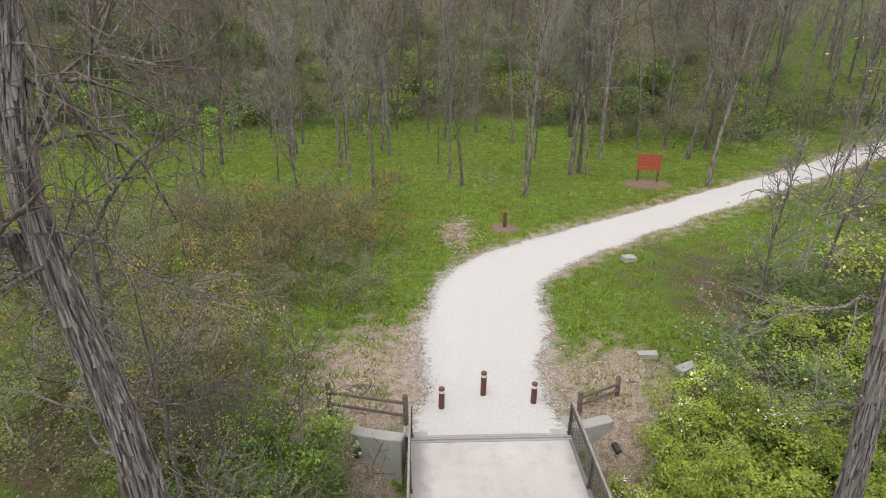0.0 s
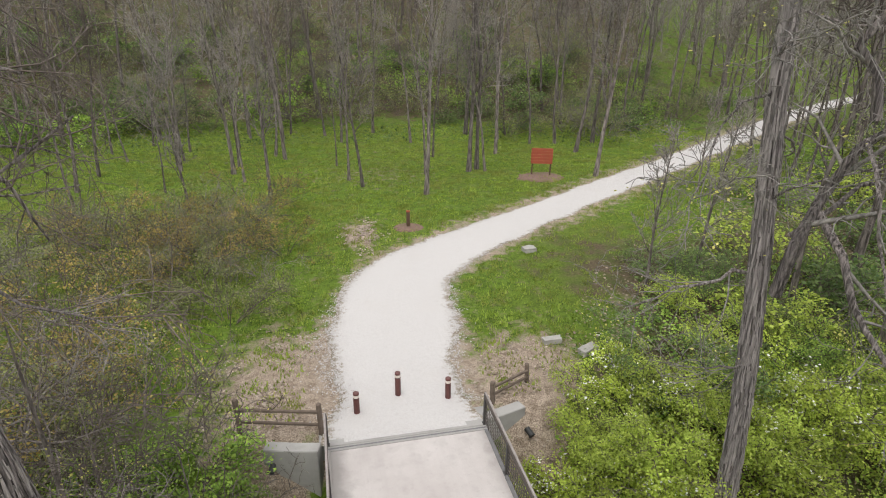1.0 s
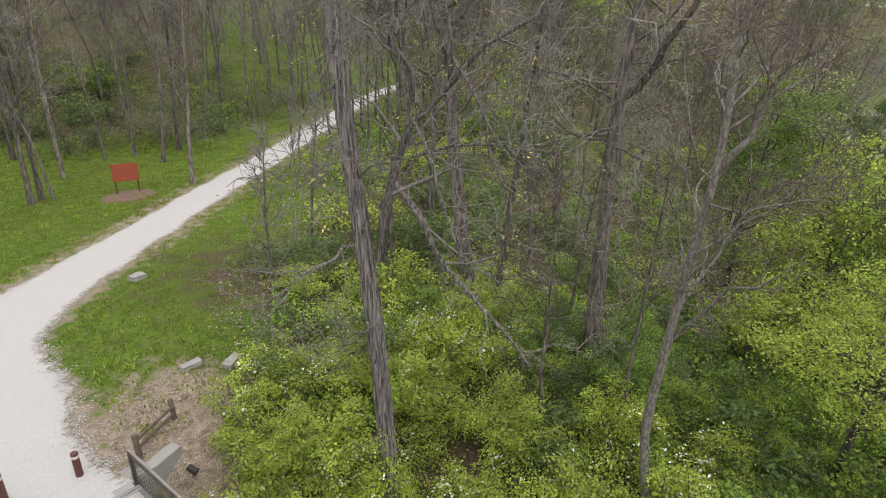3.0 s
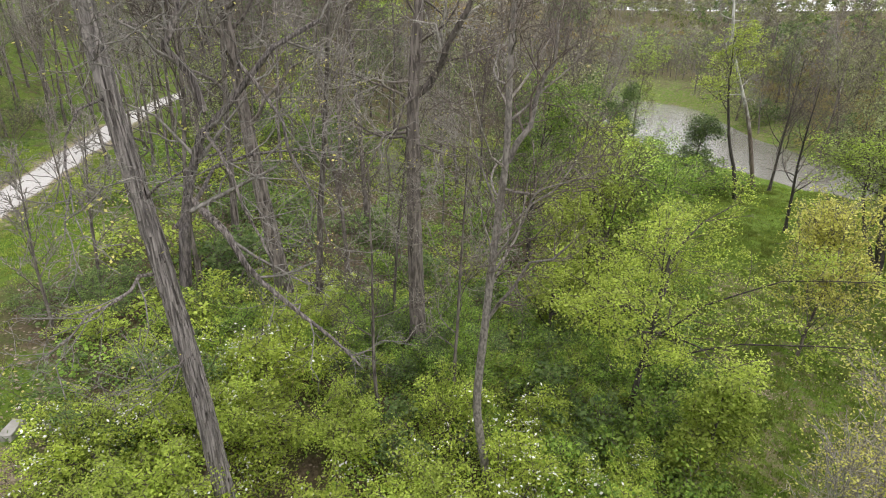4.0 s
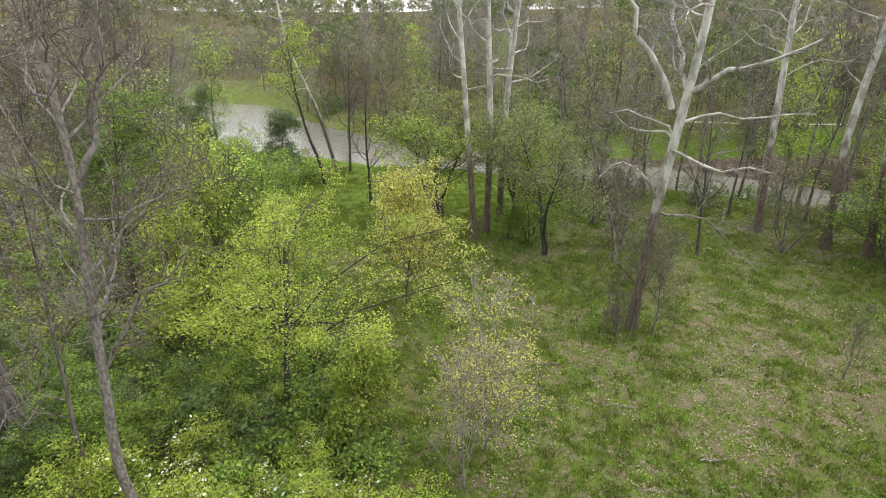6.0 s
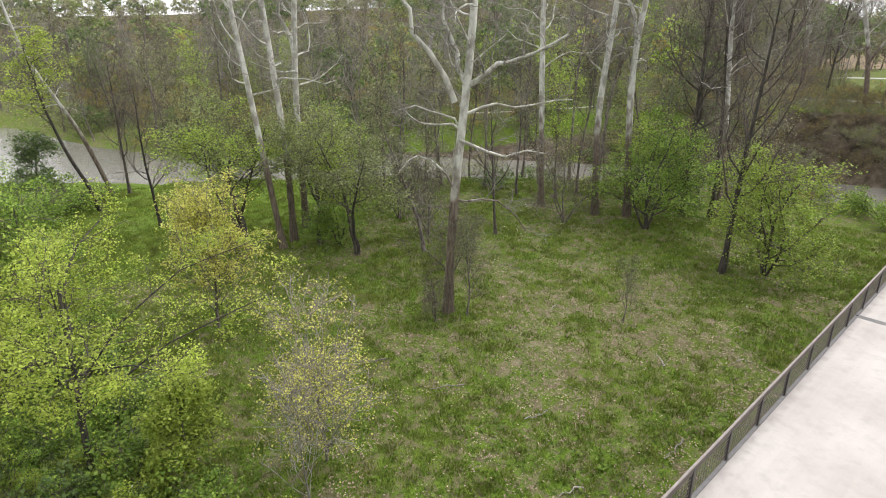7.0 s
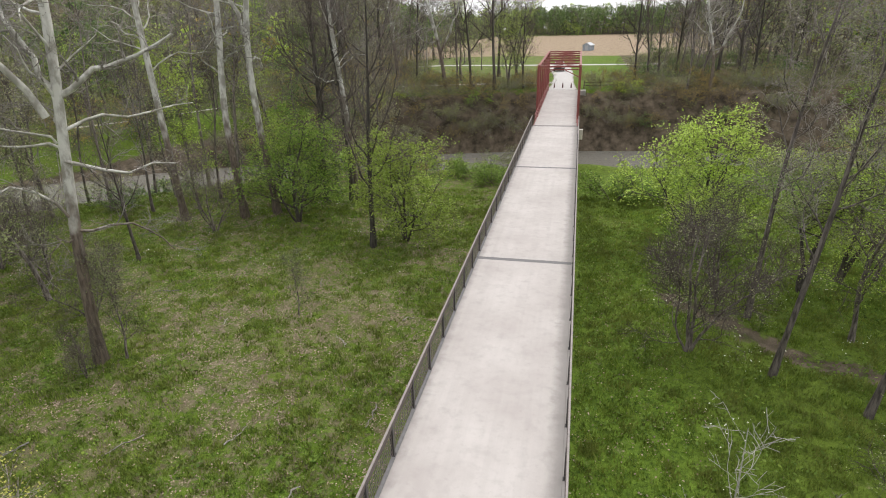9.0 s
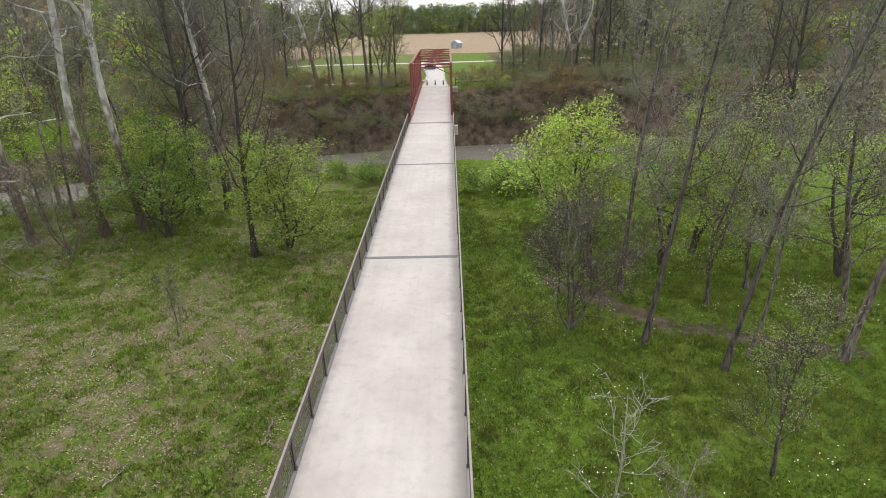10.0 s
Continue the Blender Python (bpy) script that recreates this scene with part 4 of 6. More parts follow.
def shrub_meshes(seed, height=2.2, stems=9, wide=0.7, leaf="leaf_lime", count=3500, size=0.07, spread=0.16, twig="twig_brown", subs=6, twigs=4, rough=3, leaf2=None, count2=0, size2=0.06):
    rng = np.random.default_rng(seed)
    a = rng.uniform(0, 2 * np.pi, stems)
    d = np.stack([np.cos(a) * wide, np.sin(a) * wide, np.ones(stems)], 1) + rng.normal(size=(stems, 3)) * 0.2
    d = unit(d)
    p = np.stack([np.cos(a), np.sin(a), np.zeros(stems)], 1) * 0.12 - np.array([0, 0, 0.25])
    pts = [p]
    for _ in range(5):
        d = unit(d + rng.normal(size=d.shape) * 0.12 + np.stack([np.cos(a), np.sin(a), -0.5 * np.ones(stems)], 1) * 0.1)
        p = p + d * height * rng.uniform(0.8, 1.2, (stems, 1)) / 4.6
        pts.append(p)
    P0 = np.stack(pts, 1)
    R0 = np.full((stems, 1), 0.022) * np.linspace(1, 0.3, 6)[None]
    P1, R1 = shoots(rng, P0, R0, subs, (0.25, 1.0), height * 0.45, (25, 65), 4, 0.05, 0.16, 0.6)
    P2, R2 = shoots(rng, P1, R1, twigs, (0.2, 1.0), height * 0.22, (25, 65), rough, 0.05, 0.2, 0.7)
    out = {"stem_tangle": [mesh_data("stem_tangle", *join([tubes(P0, R0, 4), tubes(P1, np.maximum(R1, 0.009), 3), tubes(P2, np.maximum(R2, 0.007), 3)]), M[twig], False)]}
    if count:
        out["foliage"] = [mesh_data("foliage", *leaves(rng, P2, count, spread, size, 0.25, 1.2), M[leaf])]
    if leaf2:
        out["blossom"] = [mesh_data("blossom", *leaves(rng, P2[P2[:, -1, 2] > np.median(P2[:, -1, 2])], count2, spread * 0.9, size2, 0.8, 1.2, 5), M[leaf2])]
    return out


def plant(name, meshes, x, y, label, category, group="", scale=1.0, turn=0.0, tall=1.0):
    root = thing(name, x, y, gz(x, y), label, category, group)
    root.matrix_basis = pose(x, y, gz(x, y), 0, 0, turn) @ Matrix.Diagonal((scale, scale, scale * tall, 1))
    for key, datas in meshes.items():
        for me in datas:
            o = put(key, me, root)
            if key not in ("trunk", "limb"):
                o["kind"] = "stuff"
    return root


def pocket(seed, count, test, box, gap):
    """Random places in a box (x0, x1, y0, y1) that pass a test and keep a gap."""
    rng = np.random.default_rng(seed)
    got = []
    for _ in range(count * 30):
        x, y = rng.uniform(box[0], box[1]), rng.uniform(box[2], box[3])
        if test(x, y) and all((x - a) ** 2 + (y - b) ** 2 > gap * gap for a, b in got):
            got.append((x, y))
            if len(got) >= count:
                break
    return got


def trunk_line(az, d, points):
    """Foot of a tree at a bearing and distance, and its trunk as (bearing, height, nearer) points up from there."""
    fx, fy = d * math.sin(radians(az)), d * math.cos(radians(az))
    z = gz(fx, fy)
    via = [(0, 0, -0.4)]
    for a, h, near in points:
        q = d - near
        via.append((q * math.sin(radians(a)) - fx, q * math.cos(radians(a)) - fy, h - z))
    return fx, fy, via


def limb_line(az, d, points):
    """A limb through (bearing, height) points at about the distance d, from the foot of the tree at (az, d)."""
    fx, fy, via = trunk_line(az, d, points)
    return via[1:]
# ---- the trees that stand out ----
def marked(seed, name, az, d, points, label, group="", limbs_at=(), **kw):
    """A tree whose trunk runs through given bearings and heights."""
    x, y, via = trunk_line(az, d, points)
    extra = [(limb_line(az, d, pts), r) for pts, r in limbs_at]
    return plant(name, tree_meshes(seed, via=via, extra=extra, **kw), x, y, label, "tree", group)


# the large leaning tree west of the abutment, and its neighbours
marked(11, "leaning_tree", -30.2, 10.2, [(-31.0, 2.3, 0), (-31.8, 4.0, 0), (-32.6, 5.4, 0), (-33.7, 6.4, 0), (-34.6, 7.6, 0), (-35.2, 8.5, 0), (-34.9, 9.6, 0), (-33.4, 10.6, 0), (-31.0, 12.0, 0), (-30, 16, 0)],
       "large leaning bare tree with furrowed grey bark", limbs_at=[([(-34.9, 7.4, 0), (-36.5, 8.0, .2), (-39, 8.5, .5), (-44, 9.6, 1)], 0.16), ([(-34.9, 9.4, 0), (-31, 9.9, 0.5), (-26, 10.6, 1.0), (-22, 10.2, 1.4)], 0.07),
                                                                        ([(-34.0, 7.0, 0), (-30, 8.0, 0.6), (-25, 9.4, 1.2), (-20, 9.8, 1.6)], 0.05), ([(-33.5, 10.2, 0), (-29, 9.8, -.4), (-26, 8.6, -.8), (-24, 7.4, -1)], 0.06)],
       r0=0.40, first=0.5, limbs=18, limb=4.4, angle=(50, 95), sag=0.14, subs=7, twigs=6, fine=2, bark="shag", twig="twig_brown", n=20, top=0.13, limb_r=0.2, twig_r=0.006, strips=1300, wig=0.24, rough=4)
for i, (az, d, h, r, lab) in enumerate([(-33.5, 14.0, 9, 0.17, "stout bare trunk behind the leaning tree"), (-28.0, 13.0, 8, 0.09, "slim pale bare tree in the brush"), (-36.0, 9.0, 6, 0.07, "pale twiggy bare tree above the brush"),
                                          (-25.0, 12.0, 6.5, 0.05, "thin bare sapling in the brush"), (-37.5, 8.2, 4.5, 0.05, "pale twiggy bare tree above the brush"), (-31, 8.8, 3.8, 0.04, "pale twiggy sapling at the leaning tree's foot"), (-22, 11, 4.5, 0.045, "pale twiggy sapling in the brush"), (-17, 12.2, 4.2, 0.045, "pale twiggy sapling in the brush")]):
    x, y = d * math.sin(radians(az)), d * math.cos(radians(az))
    plant("thicket_tree", tree_meshes(32 + i, height=h, r0=r, first=0.25, limbs=12, limb=3.8, angle=(35, 85), sag=0.06, subs=5, twigs=4, fine=2, wig=0.3, twig_r=0.008, limb_r=0.35, rough=4, twig=("twig_brown", "twig", "twig_pale", "twig_brown", "twig", "twig_pale", "twig", "twig_brown")[i], leaf="leaf_gold", count=160, size=0.06), x, y, lab, "tree", "bare trees of the western brush")
# shagbark hickory in the eastern shrubs
marked(12, "shagbark_hickory", 45.9, 14.2, [(45.6, -1.2, 0), (44.7, 3.0, 0), (43.6, 5.8, 0), (42.3, 8.9, 0), (41.4, 11.4, 0), (41.0, 18, 0)], "tall shagbark hickory with peeling grey bark strips",
       limbs_at=[([(44.6, 5.2, 0), (46.4, 7.2, .2), (49.1, 9.2, .4), (53.8, 10.5, .4), (59.5, 11.0, .4)], 0.15), ([(46.6, 7.3, .2), (48.4, 6.9, .5), (50.0, 6.3, .8), (53.4, 4.9, 1.0), (57.3, 4.0, 1.2), (62.4, 3.1, 1.4)], 0.095),
                 ([(49.0, 9.1, .4), (48.5, 11, .4), (46.5, 13.5, .4)], 0.11), ([(49.0, 9.0, .4), (51, 8.2, 0.8), (53, 6.5, 1.2), (53.8, 5.2, 1.4)], 0.05), ([(46.0, 6.6, .2), (50, 8.0, -.5), (55, 8.4, -1), (60, 7.6, -1.4)], 0.06),
                 ([(53.0, 10.3, .4), (56, 9.4, .8), (58, 7.8, 1.2), (59, 6.4, 1.5)], 0.05), ([(43.8, 5.5, 0), (41, 5.9, .4), (37, 5.2, .9), (33, 4.6, 1.2)], 0.05), ([(44.6, 3.4, 0), (42, 3.0, .5), (39.5, 3.4, .9)], 0.035)],
       r0=0.25, first=0.5, limbs=13, limb=5.0, angle=(60, 105), sag=0.04, subs=7, twigs=5, fine=2, bark="shag", twig="twig_pale", n=16, top=0.55, leaf="leaf_gold", count=700, size=0.075, limb_r=0.17, twig_r=0.008, strips=2400, wig=0.24, rough=5)
marked(13, "oak_tree", 55.0, 26.8, [(54.8, -1, 0), (53.2, 4.8, 0), (52.3, 10.5, 0), (51.5, 19, 0)], "big grey-barked oak among green undergrowth", r0=0.42, first=0.4, limbs=16, limb=5, angle=(35, 85), subs=7, twigs=5, fine=2, n=12, wig=0.28, rough=4, twig_r=0.01,
       leaf="leaf_gold", count=800, size=0.09, limb_r=0.36)
marked(14, "oak_tree", 68.9, 23.3, [(68.6, 2.0, 0), (68.5, 6.5, 0), (68.6, 9.8, 0), (69.6, 12.0, 0), (70, 19, 0)], "big grey-brown oak with drooping bare branches",
       limbs_at=[([(68.5, 8.0, 0), (71, 9.8, .4), (73.5, 11.6, .8), (76, 13, 1)], 0.2), ([(68.5, 7.4, 0), (66, 7.6, .8), (64, 6.0, 1.5), (63, 4.0, 2)], 0.06), ([(68.5, 8.6, 0), (67, 8.4, .8), (66, 6.0, 1.6), (65.5, 3.5, 2)], 0.05),
                 ([(68.5, 6.6, 0), (71, 6.6, .8), (74, 5.4, 1.5)], 0.05)],
       r0=0.40, first=0.42, limbs=16, limb=5.2, angle=(55, 105), subs=7, twigs=5, fine=2, n=14, leaf="leaf_gold", count=1000, size=0.085, sag=0.1, limb_r=0.26, wig=0.28, rough=4, twig="twig_pale", twig_r=0.009)
marked(15, "crooked_tree", 77.4, 16.1, [(77.2, -3.4, 0), (76.6, -2.5, 0), (75.5, -1.5, 0), (75.6, -0.4, 0), (76.1, 0.9, 0), (76.6, 3, 0), (77.2, 5.5, 0), (78.2, 7.5, 0), (77.9, 9.5, 0), (78.3, 14, 0)], "crooked slim tree with a bent foot and bare twigs",
       limbs_at=[([(76.0, 1.6, 0), (79, 3.4, .2), (82, 5.0, .4), (85, 5.4, .8)], 0.08), ([(78, 7.3, 0), (80.5, 8.8, 0), (82.5, 11, 0)], 0.1)],
       r0=0.16, first=0.4, limbs=20, limb=4.8, angle=(30, 75), subs=7, twigs=6, fine=2, n=22, top=0.4, bark="twig", twig="twig_brown", leaf="leaf_tan", count=1500, size=0.06, limb_r=0.42, twig_r=0.008, wig=0.22)
for i, (az, d, h, lab) in enumerate([(73, 19.5, 12, "slim pale bare tree in the undergrowth"), (64, 19, 10, "slim pale bare tree in the undergrowth"), (66, 25, 13, "slim bare grey tree in the undergrowth")]):
    x, y = d * math.sin(radians(az)), d * math.cos(radians(az))
    plant("gully_tree", tree_meshes(240 + i, height=h, r0=0.08, first=0.25, limbs=16, limb=3.6, angle=(30, 75), subs=6, twigs=5, fine=2, wig=0.3, rough=3, twig="twig_brown" if i % 4 == 1 else "twig", twig_r=0.007, leaf="leaf_tan", count=600, size=0.06), x, y, lab, "tree", "bare trees of the gully")
# leafy and young trees where the wood meets the meadow
marked(16, "spreading_tree", 93.0, 21.2, [(93.4, -2.2, 0), (93.9, -0.8, 0), (94.4, 0.8, 0), (94.3, 2.0, 0), (94.8, 3.2, 0)], "spreading tree in bright yellow-green new leaf",
       limbs_at=[([(93.6, -1.8, 0), (96.5, -0.7, .3), (100.5, 0.3, .6), (105, 1.1, .9), (110, 1.7, 1.2), (113, 2.0, 1.4)], 0.045), ([(93.8, -0.6, 0), (98, 1.2, -.6), (103, 2.2, -1.2), (108, 2.8, -1.8), (111, 2.9, -2.2)], 0.045),
                 ([(93.9, -0.3, 0), (90, 1.4, .5), (86.5, 2.2, 1.0), (83.5, 2.4, 1.2)], 0.05), ([(94, 0.0, 0), (96, 0.9, 1.6), (99, 1.4, 3.2), (103, 1.4, 4.4)], 0.05), ([(94.2, 0.6, 0), (94.6, 2.4, -1.8), (97, 3.8, -3.2), (100, 4.4, -4.2)], 0.07),
                 ([(94.1, 0.5, 0), (91, 1.8, 1.6), (88.5, 2.2, 2.8), (86, 2.0, 3.6)], 0.055)],
       r0=0.14, first=0.45, limbs=6, limb=4.6, angle=(45, 85), subs=9, twigs=6, up=0.06, rough=2, leaf="leaf_lime", count=27000, size=0.095, spread=0.2, limb_r=0.4, wig=0.2, bark="bark_dark", twig="twig_brown", top=0.4, twig_r=0.007)
plant("leafy_tree", tree_meshes(36, height=8, r0=0.16, first=0.2, limbs=16, limb=4.2, angle=(35, 70), subs=7, twigs=6, up=0.12, leaf="leaf_lime", count=12000, size=0.13, spread=0.24, bark="bark_dark", twig="twig_brown"),
      29.5, 1.5, "tree in dense yellow-green leaf at the wood's edge", "tree")
plant("leafy_tree", tree_meshes(37, height=12, r0=0.18, first=0.2, limbs=16, limb=4.2, angle=(35, 70), subs=7, twigs=6, up=0.12, leaf="leaf_green", count=12000, size=0.14, spread=0.26, bark="bark_dark", twig="twig_brown"),
      36.5, 6.0, "tree in dense fresh green leaf at the wood's edge", "tree")
plant("leafy_tree", tree_meshes(38, height=11, r0=0.18, first=0.15, limbs=16, limb=4.2, angle=(35, 70), subs=7, twigs=6, up=0.12, leaf="leaf_deep", count=12000, size=0.14, spread=0.26, bark="bark_dark", twig="twig_brown"),
      45.0, 4.5, "dark green dense tree near the creek", "tree")
for i, (x, y, h, lf, lab) in enumerate([(26.5, 3.0, 7.5, "leaf_lime", "leafy tree in yellow-green at the wood's edge"), (30.5, -1.5, 9, "leaf_green", "leafy tree in fresh green at the wood's edge"), 
                                         (18.5, -3.8, 4.0, "leaf_spring", "low leafy tree beside the meadow"), (34.0, 1.0, 9, "leaf_lime", "leafy tree in yellow-green at the wood's edge")]):
    plant("leafy_tree", tree_meshes(250 + i, height=h, r0=0.1, first=0.12, limbs=16, limb=h * 0.42, angle=(35, 75), subs=7, twigs=6, wig=0.18, rough=2, leaf=lf, count=11000, size=0.13, spread=0.22, bark="bark_dark", twig="twig_brown"), x, y, lab, "tree")
for i, (x, y, h, lf, lab) in enumerate([(62.5, -6.0, 7.0, "leaf_deep", "dense green tree screening the creek"), (66.0, 4.0, 8.5, "leaf_deep", "dense green tree screening the creek"), (58.0, 6.5, 8.0, "leaf_green", "dense green tree at the wood's edge"), (50.0, 9.0, 9.0, "leaf_deep", "dense green tree at the wood's edge"), (77.0, 1.5, 8.0, "leaf_deep", "dense green tree screening the creek")]):
    plant("leafy_tree", tree_meshes(260 + i, height=h, r0=0.12, first=0.1, limbs=14, limb=h * 0.42, angle=(35, 75), subs=6, twigs=5, wig=0.18, rough=2, leaf=lf, count=8000, size=0.19, spread=0.34, bark="bark_dark", twig="twig_brown", split=False), x, y, lab, "tree")
plant("young_maple", tree_meshes(17, height=7.0, r0=0.09, first=0.15, limbs=22, limb=4.4, angle=(28, 62), subs=6, twigs=6, up=0.22, leaf="leaf_yellow", count=13000, size=0.125, spread=0.24, twig="twig"),
      28.7, -8.9, "upright young tree with yellow-bronze new leaves", "tree")
plant("sapling", tree_meshes(18, height=6.2, r0=0.055, first=0.08, limbs=18, limb=3.6, angle=(25, 60), subs=5, twigs=4, up=0.16, rough=3, leaf="leaf_yellow", count=5500, size=0.085, spread=0.24, twig="twig", bark="twig", stems=2, splay=0.3),
      16.2, -8.0, "slender sapling with sparse yellow leaves", "tree")
plant("sapling", tree_meshes(19, height=5.0, r0=0.045, first=0.06, limbs=14, limb=3.0, angle=(20, 55), subs=5, twigs=4, up=0.2, leaf="leaf_gold", count=900, size=0.06, spread=0.12, twig="twig_pale", bark="twig_pale"),
      14.6, -6.4, "pale bare sapling with a few buds", "tree")
plant("pale_sapling", tree_meshes(35, height=5.4, r0=0.05, first=0.12, limbs=12, limb=2.2, angle=(40, 75), subs=3, twigs=2, up=0.1, wig=0.12, bark="sycamore_young", twig="sycamore_young", twig_r=0.007),
      *(14.6 * math.sin(radians(-160.2)), 14.6 * math.cos(radians(-160.2))), "small chalk-white bare sapling in the meadow grass", "tree")
plant("pale_sapling", tree_meshes(39, height=3.6, r0=0.04, first=0.12, limbs=10, limb=1.4, angle=(40, 75), subs=5, twigs=4, wig=0.1, bark="sycamore_young", twig="twig", twig_r=0.006),
      *(14.6 * math.sin(radians(-152.5)), 14.6 * math.cos(radians(-152.5))), "small pale bare sapling in the meadow grass", "tree")


# sycamores of the meadow and creek
def sycamore(seed, az, d, points, label, limbs_at=(), **kw):
    opts = dict(r0=0.27, first=0.3, limbs=16, limb=6.0, angle=(45, 85), subs=6, twigs=6, fine=2, up=0.1, wig=0.34, bark="sycamore", twig="twig_pale", n=12, top=0.5, limb_r=0.34, twig_r=0.009, rough=3)
    opts.update(kw)
    return marked(seed, "sycamore", az, d, points, label, "sycamores of the creek meadow", limbs_at, **opts)


sycamore(21, 131.6, 29.2, [(132.1, 0.3, 0), (133.2, 5.4, 0), (134.1, 8.1, 0), (134.9, 11.9, 0), (135.5, 20, 0)], "large white-limbed sycamore standing alone in the meadow",
         [([(133.8, 7.9, 0), (136.9, 9.0, .5), (140, 9.7, 1), (143.9, 10.1, 1.5)], 0.16), ([(133.5, 7.4, 0), (131.5, 8.8, .3), (129.7, 10.0, .6), (128.0, 11.5, 1), (126, 14, 1)], 0.17), ([(134, 8.2, 0), (132.6, 10.2, -.3), (131.2, 12.5, -.6)], 0.15),
          ([(133.4, 5.5, 0), (135.5, 4.9, .5), (137.5, 4.4, .8), (139.8, 5.1, 1), (142, 4.8, 1)], 0.09), ([(132.6, 3.0, 0), (131, 4.4, .4), (128.5, 5.2, .8), (126.8, 4.4, 1)], 0.08), ([(132.6, 2.2, 0), (136.1, 2.5, .5), (138.6, 2.0, .8), (140.1, 0.8, 1)], 0.07),
          ([(132.5, 2.0, 0), (130.8, 2.2, .4), (129.8, 0.9, .6)], 0.05), ([(133.8, 6.6, 0), (137, 7.4, -.5), (141, 6.8, -1), (144, 7.2, -1.5)], 0.08), ([(133.4, 6.2, 0), (130, 7.4, .5), (127, 7.0, 1)], 0.06)], limbs=14, limb=4.6, r0=0.27, first=0.4)
sycamore(22, 114.7, 41.9, [(113.7, 5.3, 0), (112.9, 12.6, 0), (112.3, 22, 0)], "tall sycamore with a straight white trunk in a clump", first=0.42, limb=5, r0=0.24)
sycamore(23, 115.8, 43.4, [(116.2, 3.1, 0), (115.6, 12.6, 0), (115.3, 23, 0)], "tall sycamore with a straight white trunk in a clump", first=0.42, limb=5, r0=0.26)
sycamore(24, 117.2, 46.0, [(117.5, 4.8, 0), (117.9, 9.0, 0), (118.6, 13.5, 0), (119.5, 22, 0)], "forked white sycamore in a clump", [([(117.9, 8.8, 0), (117.2, 12, 0), (116.4, 17, 0)], 0.2)], first=0.42, limb=5, r0=0.28)
sycamore(25, 146.9, 48.3, [(146.4, 5, 0), (147.2, 9, 0), (147.5, 12.5, 0), (148, 21, 0)], "sycamore with a white twisting trunk by the creek", first=0.45, limb=5, r0=0.3)
sycamore(26, 150.0, 48.0, [(149.2, 6, 0), (149.4, 10.5, 0), (150.8, 16, 0), (151, 22, 0)], "sycamore with a white twisting trunk by the creek", [([(149.4, 10, 0), (148.2, 13, 0), (147.8, 17, 0)], 0.16)], first=0.45, limb=5, r0=0.3)
sycamore(27, 158.2, 48.8, [(157.8, 3, 0), (157.0, 9, 0), (156.5, 18, 0)], "thin white sycamore beside dark trunks", first=0.45, limb=4.5, r0=0.22)
sycamore(28, 100.8, 65.6, [(99.4, 2.5, 0), (97.0, 9, 0), (96.5, 14, 0)], "thin white leaning sycamore at the water's edge", first=0.45, limb=4, r0=0.22)
sycamore(29, 141.5, 50.0, [(141.2, 4, 0), (141, 12, 0), (141, 22, 0)], "white-topped sycamore by the creek", first=0.45, limb=5, r0=0.28)
sycamore(30, 167.5, 88.0, [(167.0, 6, 0), (165.5, 14, 0), (165, 20, 0)], "white sycamore on the far bank", [([(167.1, 5, 0), (168.5, 9, 0), (169, 14, 0)], 0.2)], first=0.35, limb=6, r0=0.3)
sycamore(31, -168.6, 88.5, [(-168.4, 4, 0), (-169.4, 9, 0), (-169.8, 14, 0)], "white forked sycamore on the far bank", [([(-168.4, 4, 0), (-167.2, 8, 0), (-166.8, 12.5, 0)], 0.16)], first=0.4, limb=5, r0=0.24)
sycamore(32, 163.0, 92.0, [(162.6, 8, 0), (162.0, 20, 0)], "white sycamore on the far bank", first=0.35, limb=6, r0=0.3)

dark = [tree_meshes(40 + i, height=17 + 2 * i, r0=0.2 + 0.02 * i, first=0.25, limbs=17, limb=6.5, angle=(25, 55), subs=8, twigs=7, up=0.1, wig=0.16, bark="bark_dark", twig="twig_brown", n=11, limb_r=0.5, rough=2) for i in range(3)]
green = [tree_meshes(50 + i, height=7.4 + i * 0.6, r0=0.13, first=0.16, limbs=8, limb=4.1, angle=(38, 82), subs=6, twigs=5, up=0.06, wig=0.22, leaf=lf, count=15000, size=0.155, spread=0.3, bark="bark_dark", twig="twig_brown", trunk_wig=0.12, rough=2, stems=4, splay=0.4, limb_r=0.5)
         for i, lf in enumerate(("leaf_meadow", "leaf_green", "leaf_meadow"))]
open_crown = [tree_meshes(56 + i, height=8.6 + i * 0.8, r0=0.17, first=0.42, limbs=9, limb=4.6, angle=(50, 88), subs=6, twigs=6, up=0.05, wig=0.26, leaf=lf, count=9500, size=0.14, spread=0.32, bark="bark_dark", twig="twig_brown", trunk_wig=0.12, rough=2, limb_r=0.5, stems=2, splay=0.35)
              for i, lf in enumerate(("leaf_meadow", "leaf_haze"))]
hazy = [tree_meshes(60 + i, height=9 + 3 * i, r0=0.11 + 0.03 * i, first=0.2, limbs=17, limb=3.4, angle=(30, 65), subs=7, twigs=7, up=0.12, wig=0.18, leaf=lf, count=3600, size=0.1, spread=0.3, bark="bark", twig="twig_brown",
        trunk_wig=0.06, rough=2) for i, lf in enumerate(("leaf_haze", "leaf_meadow", "leaf_haze"))]
